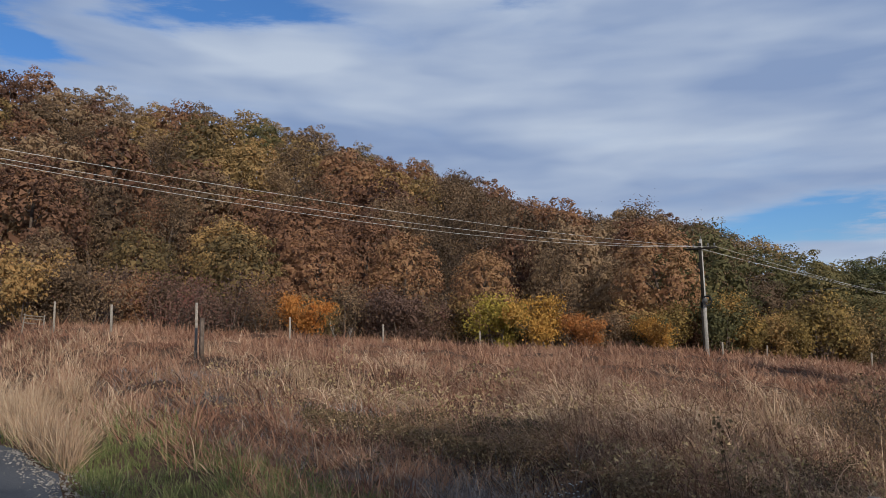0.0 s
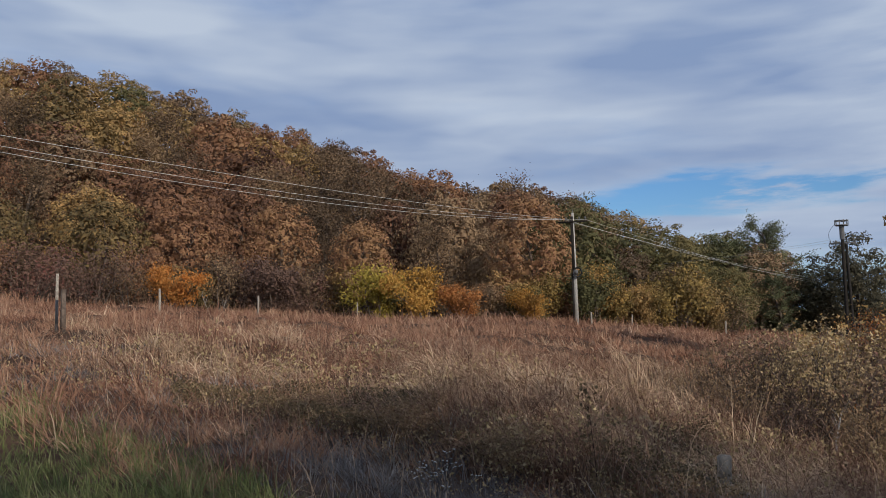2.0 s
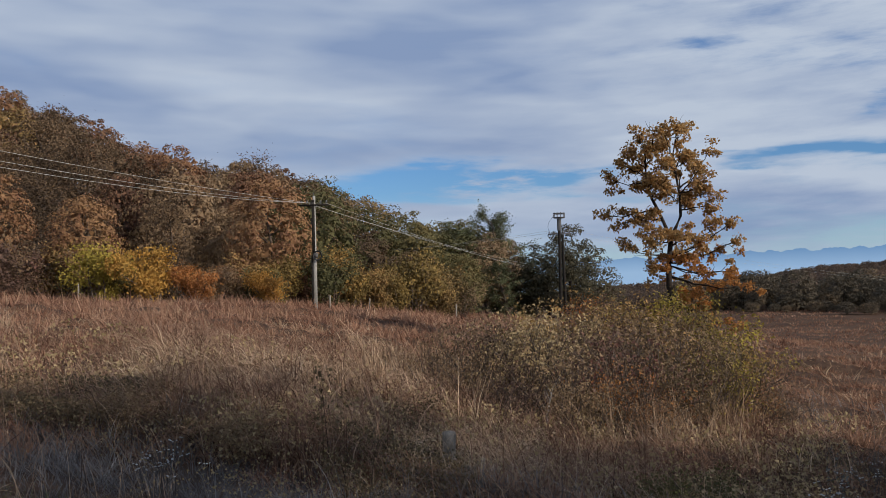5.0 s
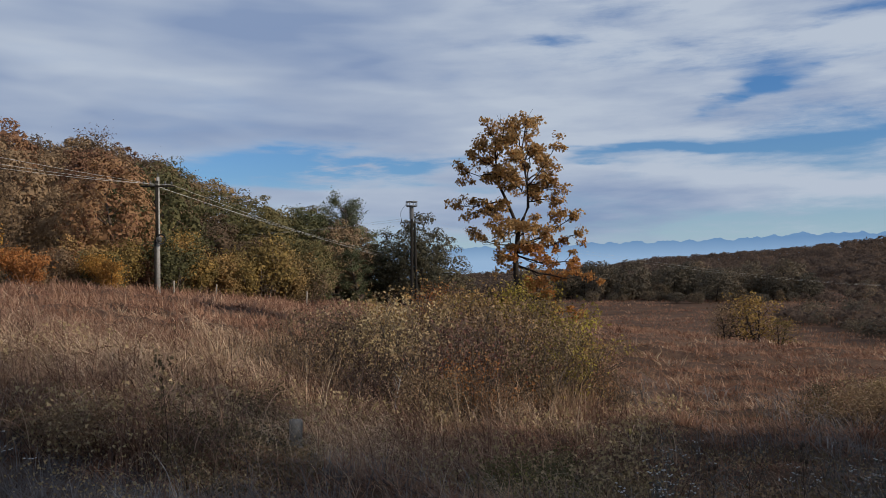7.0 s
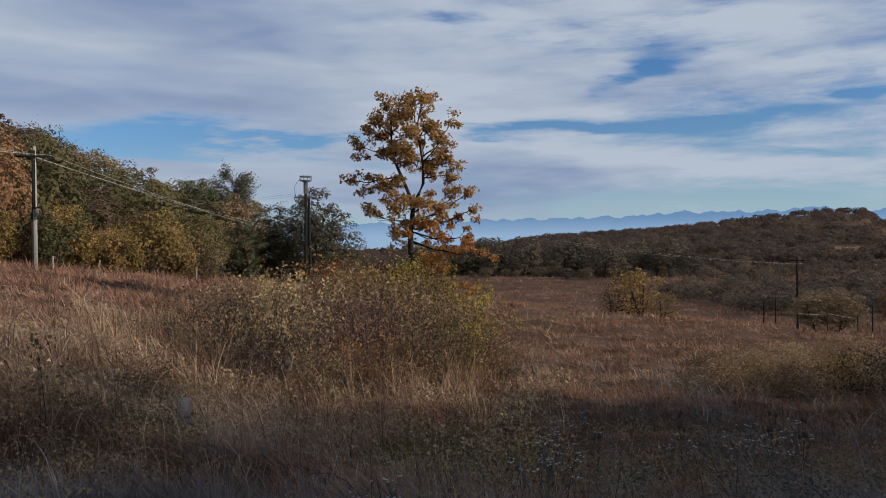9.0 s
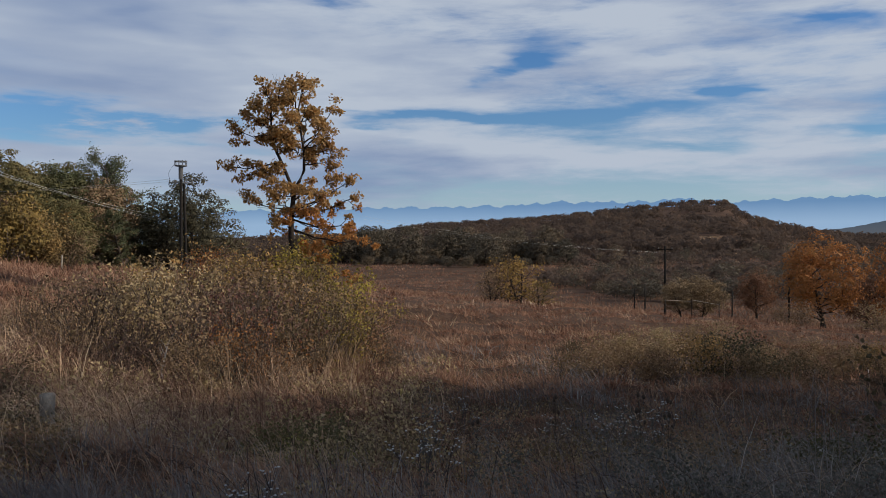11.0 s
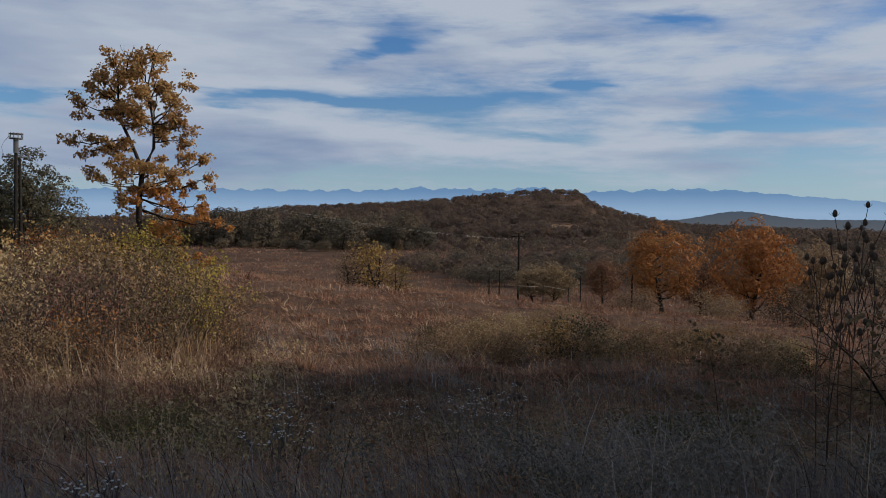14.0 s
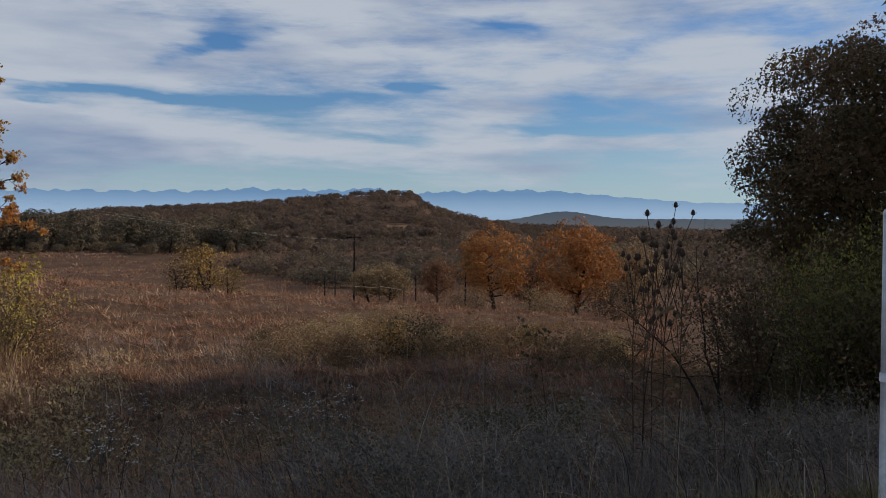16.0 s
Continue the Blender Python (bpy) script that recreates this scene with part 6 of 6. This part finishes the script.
def rail_fence():
    """A plain two-post rail near the valley poles."""
    root = new("rail_fence")
    ends = [spot(61.9, 92), spot(63.6, 92), spot(65.3, 92)]
    o = ends[0]
    for p in ends:
        q = p - o
        part("post", Build().tube([(q.x, q.y, q.z - 0.3), (q.x, q.y, q.z + 2.1)], [0.06, 0.05], 7).mesh("post", M_POLE), root)
    for p, q in zip(ends, ends[1:]):
        a_, b_ = p - o, q - o
        part("rail", Build().tube([(a_.x, a_.y, a_.z + 2.0), (b_.x, b_.y, b_.z + 1.85)], [0.03, 0.03], 6).mesh("rail", M_WOOD), root)
    root.matrix_basis = Matrix.Translation(o)
    tagged(root, "pale wooden rail fence beside bushes in the valley", "fence")


rail_fence()


def roadside_post():
    root = new("sign_post")
    part("shaft", Build().tube([(0, 0, -0.3), (0, 0, 1.0), (0, 0, 2.05)], [0.034] * 3, 10).mesh("shaft", M_ZINC), root)
    part("cap", Build().tube([(0, 0, 2.05), (0, 0, 2.07), (0, 0, 2.09)], [0.037, 0.037, 0.026], 10).mesh("cap", M_ZINC), root)
    part("band", Build().tube([(0, 0, 0.9), (0, 0, 0.96)], [0.041, 0.041], 10).mesh("band", M_ZINC), root)
    root.matrix_basis = Matrix.Translation(spot(96.4, 6.62))
    tagged(root, "slim galvanised steel post at the roadside", "post")


roadside_post()


# ---- plants of the verge that stand out singly ----
def teasel(height, heads, label):
    """Dry teasel: ribbed stalk, paired side stems, bristly egg-shaped heads with long bracts."""
    root = new("teasel")
    stalk = Build().tube(bend((0, 0, -0.1), (rng.normal(0, 0.04), rng.normal(0, 0.04), 1), height, 7, 0.1, 0.03), np.linspace(0.007, 0.003, 8), 5)
    tips = [(stalk.v[0][-1], 1.0)]
    for k in range(heads - 1):
        u = 0.5 + 0.45 * (k + rng.uniform(0, 1)) / heads
        base = stalk.v[0].reshape(8, 5, 3).mean(1)
        i = u * 7
        p = base[int(i)] + (base[min(7, int(i) + 1)] - base[int(i)]) * (i - int(i))
        a = k * 2.2 + rng.uniform(-0.5, 0.5)
        st = bend(p, (0.55 * math.cos(a), 0.55 * math.sin(a), 1), height * rng.uniform(0.1, 0.26), 5, 0.8, 0.06)
        part("side_stem", Build().tube(st, np.linspace(0.005, 0.003, 6), 4).mesh("side_stem", M_SEED), root)
        tips.append((st[-1], rng.uniform(0.7, 1.0)))
    for k in range(5):
        p = np.array([0, 0, height * rng.uniform(0.15, 0.6)])
        a = rng.uniform(0, 6.3)
        part("dry_leaf", Build().tube(bend(p, (math.cos(a), math.sin(a), 0.5), height * 0.16, 4, -0.4, 0.1), np.linspace(0.006, 0.002, 5), 3).mesh("dry_leaf", M_SEED), root)
    part("stalk", stalk.mesh("stalk", M_SEED), root)
    for p, s in tips:
        head = Build().tube(p + np.array([(0, 0, 0), (0, 0, 0.012), (0, 0, 0.03), (0, 0, 0.05), (0, 0, 0.064), (0, 0, 0.07)]) * s, np.array([0.006, 0.017, 0.022, 0.019, 0.011, 0.003]) * s, 8)
        for b in range(7):
            a = b * 0.9
            head.tube(bend(p, (math.cos(a), math.sin(a), 0.3), 0.06 * s, 3, 0.9, 0.05), np.linspace(0.0025, 0.001, 4), 3)
        part("seed_head", head.mesh("seed_head", M_SEED), root)
    return tagged(root, label, "teasel", group="dry teasels by the road")


def teasels():
    global rng
    shared, rng = rng, np.random.default_rng(4)
    first = [teasel(2.3, 12, "tall dry brown teasel with bristly seed heads"), teasel(2.0, 9, "dry brown teasel with bristly seed heads"), teasel(1.05, 5, "short dry teasel with bristly seed heads")]
    places = [((82.5, 7.6), (83.3, 7.9), (82.0, 8.1)), ((81.4, 7.8), (84.2, 7.7)), ((60.5, 10.5), (62.2, 10.8), (86.4, 7.4), (49.6, 9.5), (55.2, 10.5))]
    for root, lot in zip(first, places):
        stand(root, spot(*lot[0]), scale=1.0)
        for az, r in lot[1:]:
            again(root, spot(az, r), scale=rng.uniform(0.9, 1.05))
    rng = shared


def aster(n, height, spread):
    """A clump of stems topped with small white daisy-like heads."""
    root = new("wild_aster")
    stems, heads = Build(), Build()
    for k in range(n):
        a = rng.uniform(0, 6.3)
        st = bend((rng.normal(0, 0.03), rng.normal(0, 0.03), -0.05), (0.35 * math.cos(a) * spread, 0.35 * math.sin(a) * spread, 1), height * rng.uniform(0.7, 1.05), 5, 0.2, 0.1)
        stems.tube(st, np.linspace(0.004, 0.002, 6), 3)
        for j in range(int(rng.integers(3, 8))):
            p = st[-1] + rng.normal(0, 0.035, 3) * (1, 1, 0.4)
            stems.tube([st[-2], p], [0.002, 0.0015], 3, cap=False)
            r = rng.uniform(0.007, 0.013)
            heads.tube(p + np.array([(0, 0, -0.004), (0, 0, 0.0), (0, 0, 0.004)]), [0.003, r, 0.004], 7)
    part("stem", stems.mesh("stem", M_WEED), root)
    tagged(part("flower_head", heads.mesh("flower_head", M_WHITE), root, "small whitish faded flowers"), kind="stuff")
    return tagged(root, "faded white wild asters among dry weeds", "wildflower", group="wild asters by the road")


def asters():
    first = aster(8, 0.6, 0.8)
    stand(first, spot(60.5, 11.6), scale=1.3)
    for az, r, s in ((61.6, 11.3, 1.3), (59.2, 11.2, 1.1), (46.2, 7.0, 1.0), (36.0, 5.0, 0.8), (33.6, 4.8, 0.7), (4.2, 7.3, 0.8), (3.0, 7.1, 0.7), (54.7, 11.5, 1.0), (47.2, 8.2, 0.9), (46.6, 12.5, 1.1), (58.6, 11.8, 1.0), (48.5, 13.5, 1.1)):
        again(first, spot(az, r), scale=s)


teasels()
asters()


def dead_branch():
    """A bleached forked branch standing in the growth."""
    root = new("dead_branch")
    main = bend((0, 0, -0.1), (0.35, 0, 1), 1.3, 7, 0.1, 0.16)
    part("stem", Build().tube(main, np.linspace(0.035, 0.012, 8), 6).mesh("stem", M_BLEACHED), root)
    for k in range(6):
        p = main[2 + k % 5]
        part("twig", Build().tube(bend(p, (rng.normal(0, 0.7), rng.normal(0, 0.7), 0.8), rng.uniform(0.3, 0.6), 4, 0.2, 0.2), np.linspace(0.014, 0.004, 5), 4).mesh("twig", M_BLEACHED), root)
    return tagged(root, "bleached bare dead branch in the bushes", "branch", group="dead branches")


snag = stand(dead_branch(), spot(28.6, 16.4, 0.35), turn=10, scale=0.62)
again(snag, spot(-11.7, 60), turn=200, scale=1.9)
again(snag, spot(-10.9, 61), turn=20, scale=1.5)


def field_gate():
    """A weathered rail gate leaning between two posts at the field's corner."""
    root = new("field_gate")
    for x, t in ((-0.9, 0.12), (0.9, -0.03)):
        part("post", Build().tube([(x, 0, -0.3), (x + t, 0, 1.35)], [0.06, 0.05], 7).mesh("post", M_WOOD), root)
    for z in (0.75, 1.05, 1.25):
        part("rail", Build().tube([(-0.95, -0.05, z), (0.95, -0.05, z - 0.06)], [0.035, 0.03], 6).mesh("rail", M_WOOD), root)
    root.matrix_basis = Matrix.Translation(spot(-30.5, 52, -0.35)) @ pose(0, 0, 0, 0, 4, 25) @ Matrix.Diagonal((0.6, 0.8, 0.85, 1))
    tagged(root, "weathered pale wooden rail gate in tall grass", "gate")


field_gate()


def leaf_blade(length, width):
    """A long narrow leaf, folded along its rib and bent down."""
    u = np.linspace(0, 1, 5)
    half = width / 2 * np.sin(np.pi * (0.08 + 0.9 * u)) ** 0.8
    z = -0.35 * length * u ** 2
    v = np.concatenate([np.stack([u * length, -half, z + half * 0.4], -1), np.stack([u * length, 0 * u, z], -1), np.stack([u * length, half, z + half * 0.4], -1)])
    q = [(j * 5 + k, j * 5 + k + 1, (j + 1) * 5 + k + 1, (j + 1) * 5 + k) for j in (0, 1) for k in range(4)]
    return mesh_from("leaf", v, None, M_PALE_LEAF, q)


def leafy_shoot():
    """An upright willowy shoot with pale narrow leaves turning silver side up."""
    root = new("willow_shoot")
    me = leaf_blade(0.13, 0.026)
    for s in range(3):
        a = s * 1.7
        st = bend((0.04 * math.cos(a), 0.04 * math.sin(a), -0.05), (0.3 * math.cos(a), 0.3 * math.sin(a), 1), rng.uniform(0.7, 1.05), 7, 0.1, 0.07)
        part("stem", Build().tube(st, np.linspace(0.006, 0.002, 8), 4).mesh("stem", M_CANE), root)
        for k in range(9):
            p = st[2 + k % 6]
            ob = part("leaf", me, root)
            ob.matrix_basis = Matrix.Translation(Vector(p)) @ pose(0, 0, 0, rng.uniform(-30, 30), rng.uniform(-35, 25), k * 137 + rng.uniform(-30, 30))
    return tagged(root, "slender willow shoot with pale narrow leaves in dark weeds", "shoot", group="willow shoots by the road")


def shoots():
    first = leafy_shoot()
    stand(first, spot(87.0, 7.2), scale=0.75)
    for az, r, s in ((89.0, 7.4, 0.75), (90.6, 7.0, 0.7), (92.2, 7.6, 0.8), (79.0, 7.4, 0.6)):
        again(first, spot(az, r), scale=s)


shoots()


def sapling():
    root = new("sapling")
    wood, pts, _ = grow(H=1.5, spread=0.5, clear=0.3, nlimb=7, nleaf=160, leaf=0.05, shape="tall", trunk=0.006, rise=0.6, clump=0.06, subs=2, sides=4)
    part("stem", wood.mesh("stem", M_CANE), root)
    v, q = leaves(pts, 0.05)
    part("foliage", mesh_from("foliage", v, None, M_BRAMBLE, q), root)
    return tagged(root, "thin dark sapling with a few withered leaves", "sapling", group="saplings on the verge")


young = stand(sapling(), spot(75.8, 8.2))
for az, r, s in ((82.0, 7.5, 1.05), (72.0, 9.5, 0.7), (89.0, 9.0, 1.1), (14.0, 8.5, 0.8), (52.0, 8.0, 0.6)):
    again(young, spot(az, r), scale=s)
